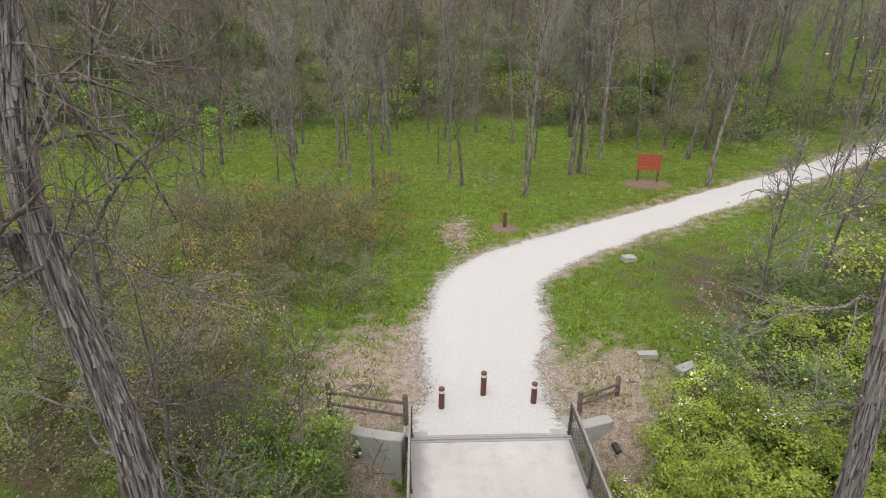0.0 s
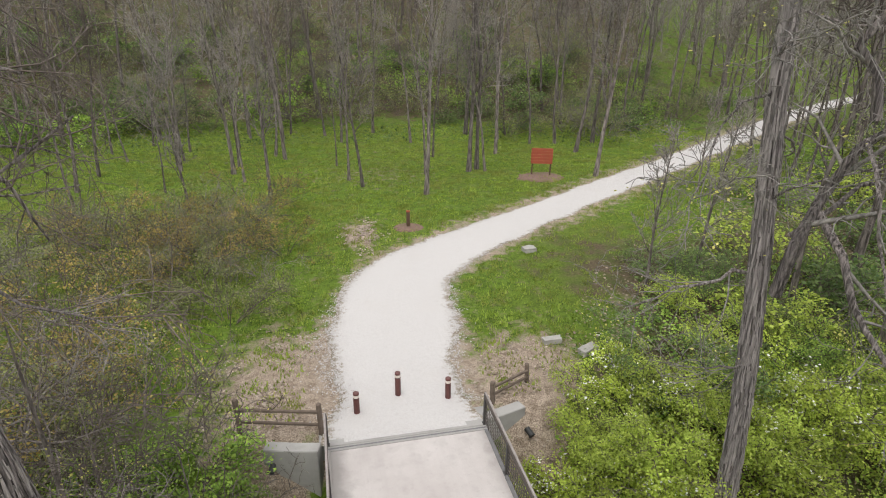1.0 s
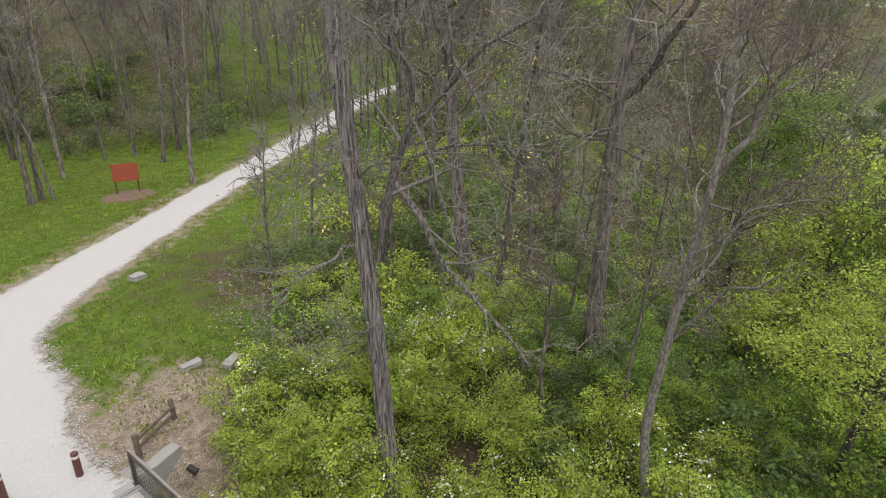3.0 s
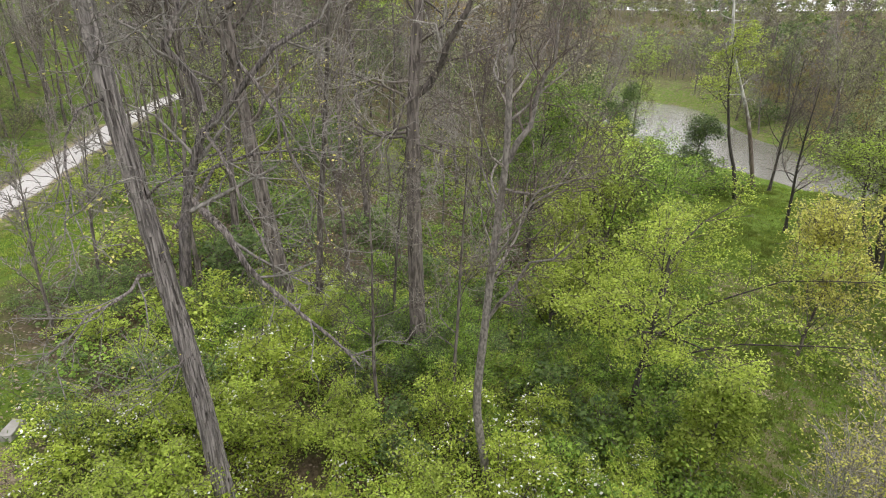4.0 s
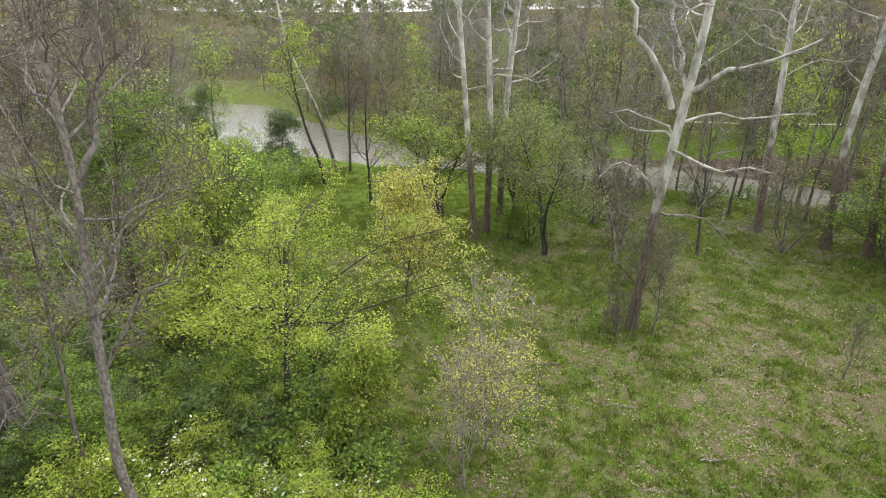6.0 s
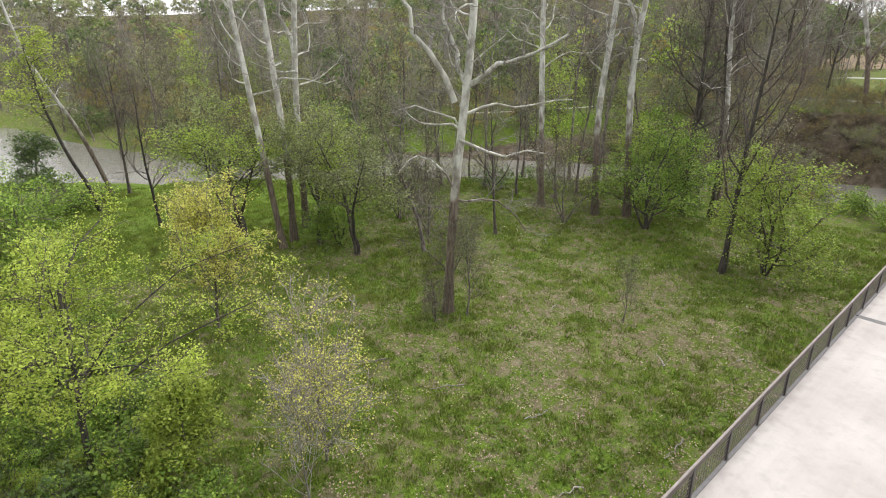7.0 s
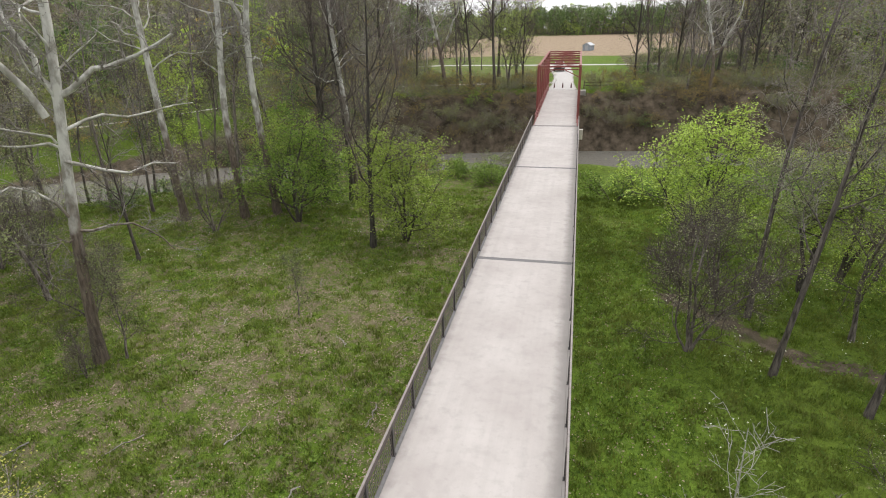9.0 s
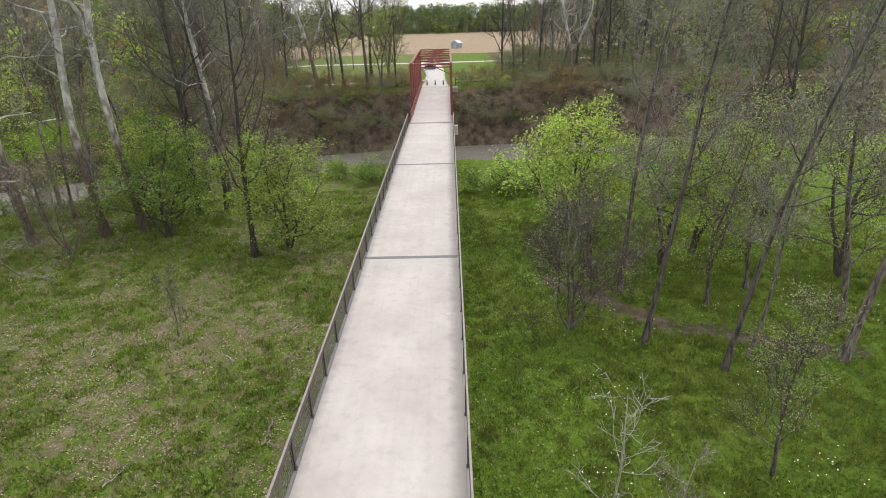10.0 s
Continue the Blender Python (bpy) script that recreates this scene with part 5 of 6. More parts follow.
twiggy = [tree_meshes(66 + i, height=6.6, r0=0.09, first=0.15, limbs=9, limb=3.2, angle=(30, 70), subs=7, twigs=6, fine=1, up=0.1, wig=0.22, leaf=lf, count=3500, size=0.07, spread=0.25, bark="bark", twig="twig_brown", trunk_wig=0.08, rough=2, stems=4, splay=0.4, twig_r=0.007)
          for i, lf in enumerate(("leaf_tan", "leaf_haze"))]
for x, y, kind, label, s, turn in [
        (13.5, -35.7, dark[0], "dark bare tree in the meadow", 1.0, 20), (19.0, -46.0, dark[1], "tall dark bare tree by the creek", 1.1, 80), (21.0, -45.0, dark[2], "tall dark bare tree by the creek", 1.05, 200),
        (28.5, -30.4, dark[0], "slender dark bare tree in the meadow", 0.6, 150), (50.8, -12.6, dark[1], "slender dark bare tree on the lawn", 0.62, 260),
        (11.8, -85.5, dark[2], "dark forked bare tree on the far bank", 1.0, 10), (15.5, -86.5, dark[1], "dark bare tree on the far bank", 1.0, 100), (7.8, -87.5, dark[0], "slim bare tree near the truss", 0.7, 60),
        (10.2, -88.5, hazy[1], "slim tree with pale buds near the truss", 1.0, 60),
        (11.6, -37.5, green[0], "small round tree in bright green leaf", 1.0, 0), (20.9, -39.2, green[1], "small green-leafed tree with crooked stems", 1.05, 120), (23.5, -44.0, green[2], "small green-leafed tree by the creek", 0.9, 220),
        (33.2, -20.8, open_crown[1], "dark-stemmed tree in thin olive leaf in a clump", 1.0, 40), (36.8, -19.9, open_crown[0], "dark-stemmed tree with a wide yellow-green crown", 1.05, 190), (39.5, -15.5, open_crown[0], "dark-stemmed tree with a wide yellow-green crown", 1.1, 300), (43.0, -16.5, open_crown[1], "dark-stemmed tree in thin olive leaf in a clump", 1.1, 80),
        (35.8, -20.9, green[1], "low fresh green tree among dark trunks", 0.55, 10), (41.5, -23.0, open_crown[1], "dark-stemmed tree in thin olive leaf in a clump", 1.1, 10), (-8.4, -40.0, green[0], "small tree in bright new leaf by the meadow's edge", 1.15, 70), (-16.0, -35.5, open_crown[0], "open-crowned tree in new leaf by the meadow's edge", 1.0, 10), (-23.0, -31.0, open_crown[0], "open-crowned tree in new leaf by the meadow's edge", 1.05, 170),
        (-13.2, -33.2, open_crown[1], "open-crowned tree in new leaf by the meadow's edge", 0.9, 170), (-27.0, -26.0, open_crown[0], "open-crowned tree in new leaf by the meadow's edge", 1.0, 170), (-5.9, -25.3, twiggy[0], "low many-branched tree with bare grey twigs", 1.05, 60),
        (-8.2, -31.0, twiggy[1], "low many-branched tree with pale buds", 0.9, 300), (-11.15, -15.6, hazy[0], "thin young tree with pale buds", 0.75, 175),
        (-13.8, -27.8, hazy[1], "thin tree with pale buds", 0.9, 150), (-17.0, -30.0, hazy[1], "thin tree with pale buds", 1.0, 140), 
        (-20.0, -26.0, hazy[2], "tall thin tree with pale buds", 1.0, 130), (14.3, -25.4, hazy[0], "thin bare sapling in the meadow", 0.4, 0), (20.8, -19.9, hazy[0], "thin bare tree beside the sycamore", 0.6, 0),
        (30.0, -24.5, hazy[2], "tall thin tree with pale buds", 0.8, 190), (21.6, -18.2, twiggy[0], "low tangle of bare twigs at a sycamore's foot", 0.4, 40), (25.5, -23.0, twiggy[1], "low tree with brown twigs in the meadow", 0.7, 90), (32.5, -27.0, twiggy[0], "low many-branched tree with bare grey twigs", 0.85, 10), (37.5, -28.0, twiggy[1], "low many-branched tree with pale buds", 0.95, 210), (27.0, -37.0, twiggy[1], "low many-branched tree with pale buds", 0.9, 250),
        (51.0, -2.0, green[1], "leafy tree near the creek", 0.9, 30), (63.5, -13.5, dark[0], "dark slender tree at the water's edge", 0.75, 30)]:
    plant("meadow_tree", kind, x, y, label, "tree", "trees of the meadow and creek", s, turn)
plant("high_crowned_tree", tree_meshes(76, height=15.5, r0=0.2, first=0.55, limbs=14, limb=4.4, angle=(35, 70), subs=6, twigs=6, wig=0.18, leaf="leaf_lime", count=4500, size=0.17, spread=0.3, bark="bark_dark", twig="twig_brown", trunk_wig=0.08),
      60.0, -10.0, "tall tree with a yellow-green crown at the water's edge", "tree")
lean = dict(bark="bark", twig="twig", subs=7, twigs=7, fine=1, limbs=16, limb=4.0, angle=(25, 65), wig=0.24, first=0.3, leaf="leaf_deep", count=1500, size=0.085, limb_r=0.4, rough=2)
marked(71, "leaning_meadow_tree", -159.0, 25.9, [(-158.6, -2.2, 0), (-157.9, 0.0, 0), (-157.5, 2.0, 0), (-156.9, 5.0, 0), (-156.5, 8.9, 0), (-155.6, 11.5, 0), (-154, 15, 0)], "slender leaning tree with thin new leaves", r0=0.14, **lean)
marked(72, "leaning_meadow_tree", -150.9, 25.0, [(-150.5, -2.4, 0), (-149.8, -0.4, 0), (-149.1, 3.1, 0), (-148.1, 5.4, 0), (-146.8, 8.0, 0), (-145.4, 9.6, 0), (-143.5, 14, 0)], "leaning dark tree with thin new leaves", r0=0.14, **lean)
marked(73, "leaning_meadow_tree", -141.5, 28.5, [(-140.4, 1.7, 0), (-138, 9, 0), (-136, 15, 0)], "stout leaning dark tree", r0=0.2, **lean)
marked(74, "leaning_meadow_tree", -162.1, 30.6, [(-161.8, 2.9, 0), (-161.2, 6.6, 0), (-160.0, 11, 0), (-159, 15, 0)], "leaning dark bare tree", r0=0.14, **lean)
marked(75, "leaning_meadow_tree", -149.1, 26.6, [(-148.0, -1.3, 0), (-148.3, 3.3, 0), (-147.6, 5.5, 0), (-145, 9, 0)], "thin leaning dark tree", r0=0.09, **lean)
# trees by the path
for i, (x, y, r, h, label) in enumerate([(20.4, 38.7, 0.16, 17, "pale slender tree beside the gravel path"), (-3.1, 37.0, 0.13, 10, "forked dark young tree on the lawn"), (3.0, 39.2, 0.11, 12, "thin young tree on the lawn"),
                                          (7.0, 36.5, 0.15, 16, "slender grey tree beside the lawn"), (11.4, 42.0, 0.17, 17, "twin grey tree at the wood's edge"), (12.2, 42.6, 0.16, 18, "twin grey tree at the wood's edge"),
                                          (-7.5, 34.5, 0.09, 8, "thin bare young tree on the lawn"), (-6.2, 44.5, 0.15, 13, "dark bare tree on the lawn"), (13.5, 20.0, 0.07, 7, "thin crooked bare tree above the bank"),
                                          (17.0, 21.5, 0.08, 8, "thin crooked bare tree above the bank"), (25.5, 33.5, 0.07, 6.5, "small dark bare tree beside the path")]):
    plant("path_tree", tree_meshes(90 + i, height=h, r0=r, first=0.3, limbs=14, limb=h * 0.26, angle=(22, 52), subs=6, twigs=5, up=0.16, twig="twig", limb_r=0.5, twig_r=0.011, wig=0.2), x, y, label, "tree", "slender trees of the lawn")
# ---- the woods ----
cheap = dict(sides=(6, 4, 3, 3), twig_r=0.013, trunk_wig=0.06, n=8, split=False, rough=2)
bare = [tree_meshes(100 + i, height=14 + 1.6 * i, r0=0.12 + 0.02 * (i % 3), first=0.4, limbs=13, limb=4.4, angle=(18, 50), subs=5, twigs=5, up=0.15, wig=0.22, limb_r=0.5, twig=("twig", "twig_brown")[i % 2], bark="bark", **cheap) for i in range(6)]
budding = [tree_meshes(110 + i, height=9 + 2.2 * i, r0=0.1 + 0.03 * i, first=0.18, limbs=14, limb=3.8, angle=(28, 62), subs=6, twigs=5, up=0.13, twig="twig_brown", bark="bark", wig=0.2, leaf=lf, count=2600, size=0.17, spread=0.5, **cheap)
           for i, lf in enumerate(("leaf_haze", "leaf_meadow", "leaf_tan", "leaf_deep"))]


def scatter(seed, name, kinds, places, label, category, group, low=0.8, high=1.2):
    rng = np.random.default_rng(seed)
    for x, y in places:
        plant(name, kinds[int(rng.integers(0, len(kinds)))], x, y, label, category, group, float(rng.uniform(low, high)), float(rng.uniform(0, 360)))


def azd(x, y):
    return math.degrees(math.atan2(x, y)), math.hypot(x, y)


def track_off(x, y):
    return abs(float(line_distance(np.array([x]), np.array([y]), TRACK)[0]))


def edge_off(x, y):
    return float(line_distance(np.array([x]), np.array([y]), EDGE)[0])


def creek_off(x, y):
    return float(line_distance(np.array([x]), np.array([y]), RIVER)[0])


north = pocket(1, 235, lambda x, y: -50 < azd(x, y)[0] < 44 and 52 + 8 * math.sin(x * .2) < azd(x, y)[1] < 125 and track_off(x, y) > 6, (-95, 75, 30, 125), 2.2)
scatter(2, "woodland_tree", bare, north, "slender bare grey woodland tree on the slope", "tree", "woodland trees of the northern slope")
lawn = pocket(3, 34, lambda x, y: -42 < azd(x, y)[0] < 22 and 40 < azd(x, y)[1] < 60 and track_off(x, y) > 8, (-40, 22, 30, 60), 3.5)
scatter(4, "lawn_tree", bare, lawn, "thin bare young tree in the grass", "tree", "young trees of the lawn", 0.5, 0.85)
eastern = pocket(5, 100, lambda x, y: 42 < azd(x, y)[0] < 96 and 26 < azd(x, y)[1] < 120 and track_off(x, y) > 9 and creek_off(x, y) < -14 and edge_off(x, y) < 3 and y > -1, (16, 115, 0, 90), 3.6)
scatter(6, "woodland_tree", bare + budding, eastern, "bare or budding tree of the eastern wood", "tree", "woodland trees of the eastern slope")
roadside = pocket(17, 60, lambda x, y: 33 < azd(x, y)[0] < 54 and 46 < azd(x, y)[1] < 120 and track_off(x, y) > 5 and y < x * 1.25 + 4, (24, 95, 24, 85), 3.0)
scatter(18, "woodland_tree", bare, roadside, "slender bare grey tree of the eastern wood", "tree", "woodland trees of the eastern slope", 0.8, 1.15)
across = pocket(7, 120, lambda x, y: 96 < azd(x, y)[0] < 171 and 14 < creek_off(x, y) < 75 and x > 14 and not (x < 45 and y < -75 and x + y * 0.3 > -14) and azd(x, y)[1] < 170, (14, 170, -150, 10), 3.2)
scatter(8, "creek_tree", bare + budding + budding, across, "budding tree of the wood across the creek", "tree", "trees across the creek")
western = pocket(9, 62, lambda x, y: creek_off(x, y) > 13 and x < -9 and y > -150, (-95, -9, -150, -80), 3.4)
scatter(10, "creek_tree", bare + [budding[0], budding[3], bare[1]], western, "slender tree on the far south-western bank", "tree", "trees across the creek")
meadow_w = pocket(11, 24, lambda x, y: creek_off(x, y) < -12 and x < -0.55 * -y * 0.6 - 5 and y < -26, (-75, -12, -62, -24), 4.0)
scatter(12, "meadow_tree", bare[:3] + budding + dark + [hazy[0], hazy[1], twiggy[0]], meadow_w, "thin tree with pale new leaves in the western meadow", "tree", "trees of the western meadow", 0.7, 1.0)
bank_top = pocket(15, 34, lambda x, y: 15 < creek_off(x, y) < 34 and (-50 < x < -7 or 9 < x < 46), (-50, 46, -112, -70), 3.6)
scatter(16, "creek_tree", [dark[0], hazy[2], hazy[1], budding[3], dark[1], budding[2]], bank_top, "tree with spreading crown on the far bank's top", "tree", "trees of the far bank", 0.9, 1.25)
creekside = pocket(13, 26, lambda x, y: -19 < creek_off(x, y) < -11 and 20 < x < 48, (20, 48, -60, -15), 3.0)
scatter(14, "creek_tree", bare + budding, creekside, "tree on the near creek bank", "tree", "trees of the near creek bank", 0.7, 1.0)


# distant woods, too many to count: groves of a few trees, set side by side
def grove(seed, trees, tall, wide, leaf, leafy, size=0.8, wood_mat="twig_brown"):
    rng = np.random.default_rng(seed)
    wood, leafs = [], []
    for k in range(trees):
        a, q = k * 2.4, wide * math.sqrt((k + 0.5) / trees)
        h = tall * rng.uniform(0.6, 1.2)
        base = np.array([q * math.cos(a) + rng.normal() * 0.8, q * math.sin(a) + rng.normal() * 0.8, -0.8])
        P0, R0 = stem(rng, h, 0.14, (rng.normal() * 0.05, rng.normal() * 0.05), 0.05, 4, 0.3)
        P1, R1 = shoots(rng, P0, R0, 11, (0.25, 1.0), h * 0.33, (20, 65), 3, 0.12, 0.2, 0.5)
        P2, R2 = shoots(rng, P1, R1, 4, (0.2, 1.0), h * 0.17, (20, 65), 2, 0.05, 0.2, 0.6)
        v, f = join([tubes(P0, R0, 4), tubes(P1, np.maximum(R1, 0.04), 3), tubes(P2, np.maximum(R2, 0.03), 3)])
        wood.append((v + base, f))
        if leafy:
            v, f = leaves(rng, P2, int(leafy * rng.uniform(0.15, 1.4)), 0.9, size)
            leafs.append((v + base, f))
    out = {"stem_mass": mesh_data("stem_mass", *join(wood), M[wood_mat], False)}
    if leafs:
        out["leaf_mass"] = mesh_data("leaf_mass", *join(leafs), M[leaf])
    return out


def far_woods(name, seed, groves, places, label, low=0.8, high=1.2):
    rng = np.random.default_rng(seed)
    root = tagged(new(name), label, "woods", kind="stuff")
    for x, y in places:
        s = float(rng.uniform(low, high))
        m = pose(x, y, gz(x, y), 0, 0, float(rng.uniform(0, 360))) @ Matrix.Diagonal((s, s, s, 1))
        for key, me in groves[int(rng.integers(0, len(groves)))].items():
            o = put(key, me, root)
            o["kind"] = "stuff"
            o.matrix_basis = m


bare_grove = [grove(301 + i, 9, 15, 10, None, 0, wood_mat=("twig", "twig_brown", "twig")[i]) for i in range(3)]
olive_grove = [grove(311 + i, 9, 12.5, 10, lf, n, wood_mat=w) for i, (lf, n, w) in enumerate((("leaf_haze", 130, "twig"), ("leaf_tan", 110, "twig_brown"), ("leaf_olive", 150, "twig"), ("leaf_meadow", 130, "twig_brown"), ("leaf_deep", 160, "twig_brown"), ("leaf_rust", 70, "twig")))]
hill_grove = [grove(331 + i, 10, 13, 15, lf, n, 1.5, w) for i, (lf, n, w) in enumerate((("leaf_haze", 90, "twig"), ("leaf_tan", 70, "twig"), ("leaf_olive", 100, "twig"), ("leaf_deep", 100, "twig_brown")))]
far_woods("far_woods", 31, bare_grove, pocket(31, 55, lambda x, y: -55 < azd(x, y)[0] < 52 and 108 < azd(x, y)[1] < 190, (-150, 150, 60, 190), 11), "bare woods on the upper northern slope")
far_woods("far_woods", 32, olive_grove + bare_grove[:1], pocket(32, 60, lambda x, y: 48 < azd(x, y)[0] < 82 and 112 < azd(x, y)[1] < 240 and creek_off(x, y) < -22 and track_off(x, y) > 14, (30, 330, -60, 220), 10), "budding woods on the eastern slope")
far_woods("far_woods", 36, olive_grove * 2 + bare_grove, pocket(36, 270, lambda x, y: 82 < azd(x, y)[0] < 166 and 112 < azd(x, y)[1] < 340 and abs(creek_off(x, y)) > 30 and not (84 < azd(x, y)[0] < 95 and azd(x, y)[1] < 190), (20, 340, -320, 60), 10.5), "grey-green budding woods of the far creek plain", 0.75, 1.15)
far_woods("far_woods", 37, hill_grove, pocket(37, 230, lambda x, y: 66 < azd(x, y)[0] < 163 and 330 < azd(x, y)[1] < 640, (80, 640, -600, 260), 16), "hazy budding woods on the distant hill", 0.9, 1.4)
far_woods("far_woods", 33, olive_grove[4:5] + olive_grove[3:5], pocket(33, 90, lambda x, y: y < -258, (-90, 110, -292, -258), 6.0), "green tree line beyond the tan field", 0.66, 0.82)
far_woods("far_woods", 38, olive_grove[2:5], pocket(38, 70, lambda x, y: y < -254, (-90, 110, -268, -254), 3.4), "low green growth at the foot of the far tree line", 0.3, 0.45)
far_woods("far_woods", 34, olive_grove + bare_grove, pocket(34, 75, lambda x, y: x < -20 - 0.1 * (-100 - y), (-140, -18, -210, -104), 8) + pocket(35, 30, lambda x, y: x > 32 + 0.1 * (-110 - y), (32, 150, -240, -132), 11), "budding woods beside the far fields", 0.7, 1.0)
# ---- shrubs ----
honey = [shrub_meshes(200 + i, 2.3, 10, 0.75, lf, 8000, 0.085, 0.17, subs=6, rough=2, leaf2="flower" if i != 1 else None, count2=240, size2=0.095) for i, lf in enumerate(("leaf_honey", "leaf_spring", "leaf_honey"))]
deep = [shrub_meshes(210 + i, 2.0, 8, 0.8, lf, 1400, 0.17, 0.26, twigs=3, rough=2) for i, lf in enumerate(("leaf_deep", "leaf_green", "leaf_lime"))]
brush = [shrub_meshes(220 + i, 2.7, 10, 0.8, lf, 2300, 0.085, 0.2, tw, 6, 4, 2) for i, (lf, tw) in enumerate((("leaf_olive", "twig"), ("leaf_rust", "twig_brown"), ("leaf_olive", "twig_brown")))]

def sunny(x, y):
    """The part of the eastern bank where the bright blossoming honeysuckle grows."""
    return (y < 15 or x < 9.5) and (azd(x, y)[1] < 18.5 or azd(x, y)[0] < 58)


near_east = pocket(20, 80, lambda x, y: edge_off(x, y) < -1.2 and x > 6.9 - 0.05 * abs(y) and azd(x, y)[1] < 27 and 22 < azd(x, y)[0] < 103 and y > -5 + 0.1 * x, (5, 27, -5, 26), 1.35)
# greener shrubs, with some of the wood's shade put into their darker leaf colour
honey_green = [shrub_meshes(206 + i, 2.3, 10, 0.75, lf, 7500, 0.085, 0.17, subs=6, rough=2, leaf2=None) for i, lf in enumerate(("leaf_green", "leaf_deep"))]
scatter(21, "honeysuckle_shrub", honey, [p for p in near_east if sunny(*p)], "yellow-green honeysuckle shrub dotted with white blossom", "shrub", "shrubs of the eastern bank", 0.8, 1.3)
scatter(19, "honeysuckle_shrub", [honey_green[0], honey_green[0], honey_green[1], honey[1]], [p for p in near_east if not sunny(*p)], "mid-green honeysuckle shrub in the shade of the wood", "shrub", "shrubs of the eastern bank", 0.7, 1.15)
for i, (x, y, k) in enumerate(((6.5, 11.9, 0.85), (7.5, 12.9, 0.8), (6.1, 10.6, 0.9), (7.4, 11.3, 1.0), (8.6, 13.2, 0.9), (8.4, 12.0, 1.0), (9.6, 13.6, 0.9))):
    plant("honeysuckle_shrub", honey[i % 3], x, y, "yellow-green honeysuckle shrub dotted with white blossom", "shrub", "shrubs of the eastern bank", k, 50 * i)
under = pocket(22, 120, lambda x, y: 40 < azd(x, y)[0] < 100 and 25 < azd(x, y)[1] < 85 and track_off(x, y) > 6 and edge_off(x, y) < 1 and creek_off(x, y) < -15 and y > -3, (10, 85, -5, 70), 2.2)
scatter(23, "understory_shrub", deep, under, "green understory shrub beneath bare trees", "shrub", "understory of the eastern wood", 0.9, 1.5)
hill = pocket(24, 90, lambda x, y: -45 < azd(x, y)[0] < 40 and 58 < azd(x, y)[1] < 110 and track_off(x, y) > 7, (-70, 60, 40, 105), 3.0)
scatter(25, "understory_shrub", [deep[0], brush[0], brush[2]], hill, "low green shrub on the wooded slope", "shrub", "understory of the northern slope", 1.0, 1.9)
thicket = pocket(26, 36, lambda x, y: (x + 3.5) ** 2 + (y - 12.8) ** 2 > 7 and -40 < azd(x, y)[0] < -4 and 15 < azd(x, y)[1] < 34 and (x < -2.8) and track_off(x, y) > 3.6, (-24, 0, 9, 34), 1.5)
scatter(27, "brush_thicket", brush, thicket, "tangled grey-brown brush with tiny olive buds", "shrub", "brush beside the path", 0.8, 1.25)
bank = pocket(28, 60, lambda x, y: (-17 < creek_off(x, y) < -10 or 9 < creek_off(x, y) < 15) and -60 < x < 50 and (x < -4 or x > 7), (-60, 50, -95, -10), 2.2)
scatter(29, "bank_shrub", deep + brush, bank, "shrub on the creek bank", "shrub", "shrubs of the creek banks", 0.8, 1.4)
far_bank = pocket(30, 95, lambda x, y: 10 < creek_off(x, y) < 19 and (x < -3 or x > 6), (-30, 45, -98, -50), 1.6)
scatter(30, "bank_brush", brush[:2], far_bank, "bare brown brush on the far creek bank", "shrub", "brush of the far bank", 0.8, 1.3)
fresh = shrub_meshes(216, 2.0, 9, 0.7, "leaf_green", 4200, 0.11, 0.2, rough=2)
for x, y, s in ((-3.75, 12.9, 0.9), (-4.2, 12.2, 0.9), (-3.5, 12.1, 0.8), (-6.4, 12.6, 0.7), (-5.6, 11.4, 0.7), (-7.6, 13.4, 0.7), (-9.2, 15.0, 0.7)):
    plant("green_shrub", fresh, x, y, "bright green shrub below the abutment", "shrub", "shrubs below the abutment", s)
for x, y, s in ((-3.6, -49.2, 1.5), (-6.5, -49.5, 1.4), (6.8, -52, 1.3), (9, -54, 1.2), (-9.5, -51.5, 1.2), (-13.5, -50.5, 1.3), (12.5, -55.0, 1.1), (16.5, -53.5, 1.2)):
    plant("bank_shrub", fresh, x, y, "fresh green shrub beside the bridge", "shrub", "shrubs of the creek banks", s)
gully = pocket(40, 26, lambda x, y: 66 < azd(x, y)[0] < 100 and 16 < azd(x, y)[1] < 34 and y > -3.5, (14, 34, -4, 14), 2.4)
scatter(41, "leafy_undergrowth", [deep[1], fresh, deep[0], fresh], gully, "mid-green leafy undergrowth beneath bare trees", "shrub", "undergrowth of the gully", 0.9, 1.3)
south_brush = pocket(46, 60, lambda x, y: creek_off(x, y) > 13 and x < -8 - 0.05 * (-90 - y), (-75, -8, -125, -82), 3.4)
scatter(47, "far_thicket", [brush[0], brush[2], deep[0]], south_brush, "grey-brown budding thicket across the creek", "shrub", "thickets across the creek", 1.1, 2.0)
plain_brush = pocket(42, 120, lambda x, y: 88 < azd(x, y)[0] < 165 and 15 < creek_off(x, y) < 60 and azd(x, y)[1] < 150, (10, 150, -120, 20), 4.0)
scatter(43, "far_thicket", brush + deep[:1], plain_brush, "grey-brown budding thicket across the creek", "shrub", "thickets across the creek", 1.3, 2.4)
slope_green = pocket(44, 95, lambda x, y: -30 < azd(x, y)[0] < 44 and 60 < azd(x, y)[1] < 95 and track_off(x, y) > 8, (-60, 70, 40, 95), 3.0)
scatter(45, "understory_shrub", [deep[1], deep[0], deep[0], brush[2]], slope_green, "fresh green shrub on the wooded slope", "shrub", "understory of the northern slope", 0.9, 1.8)
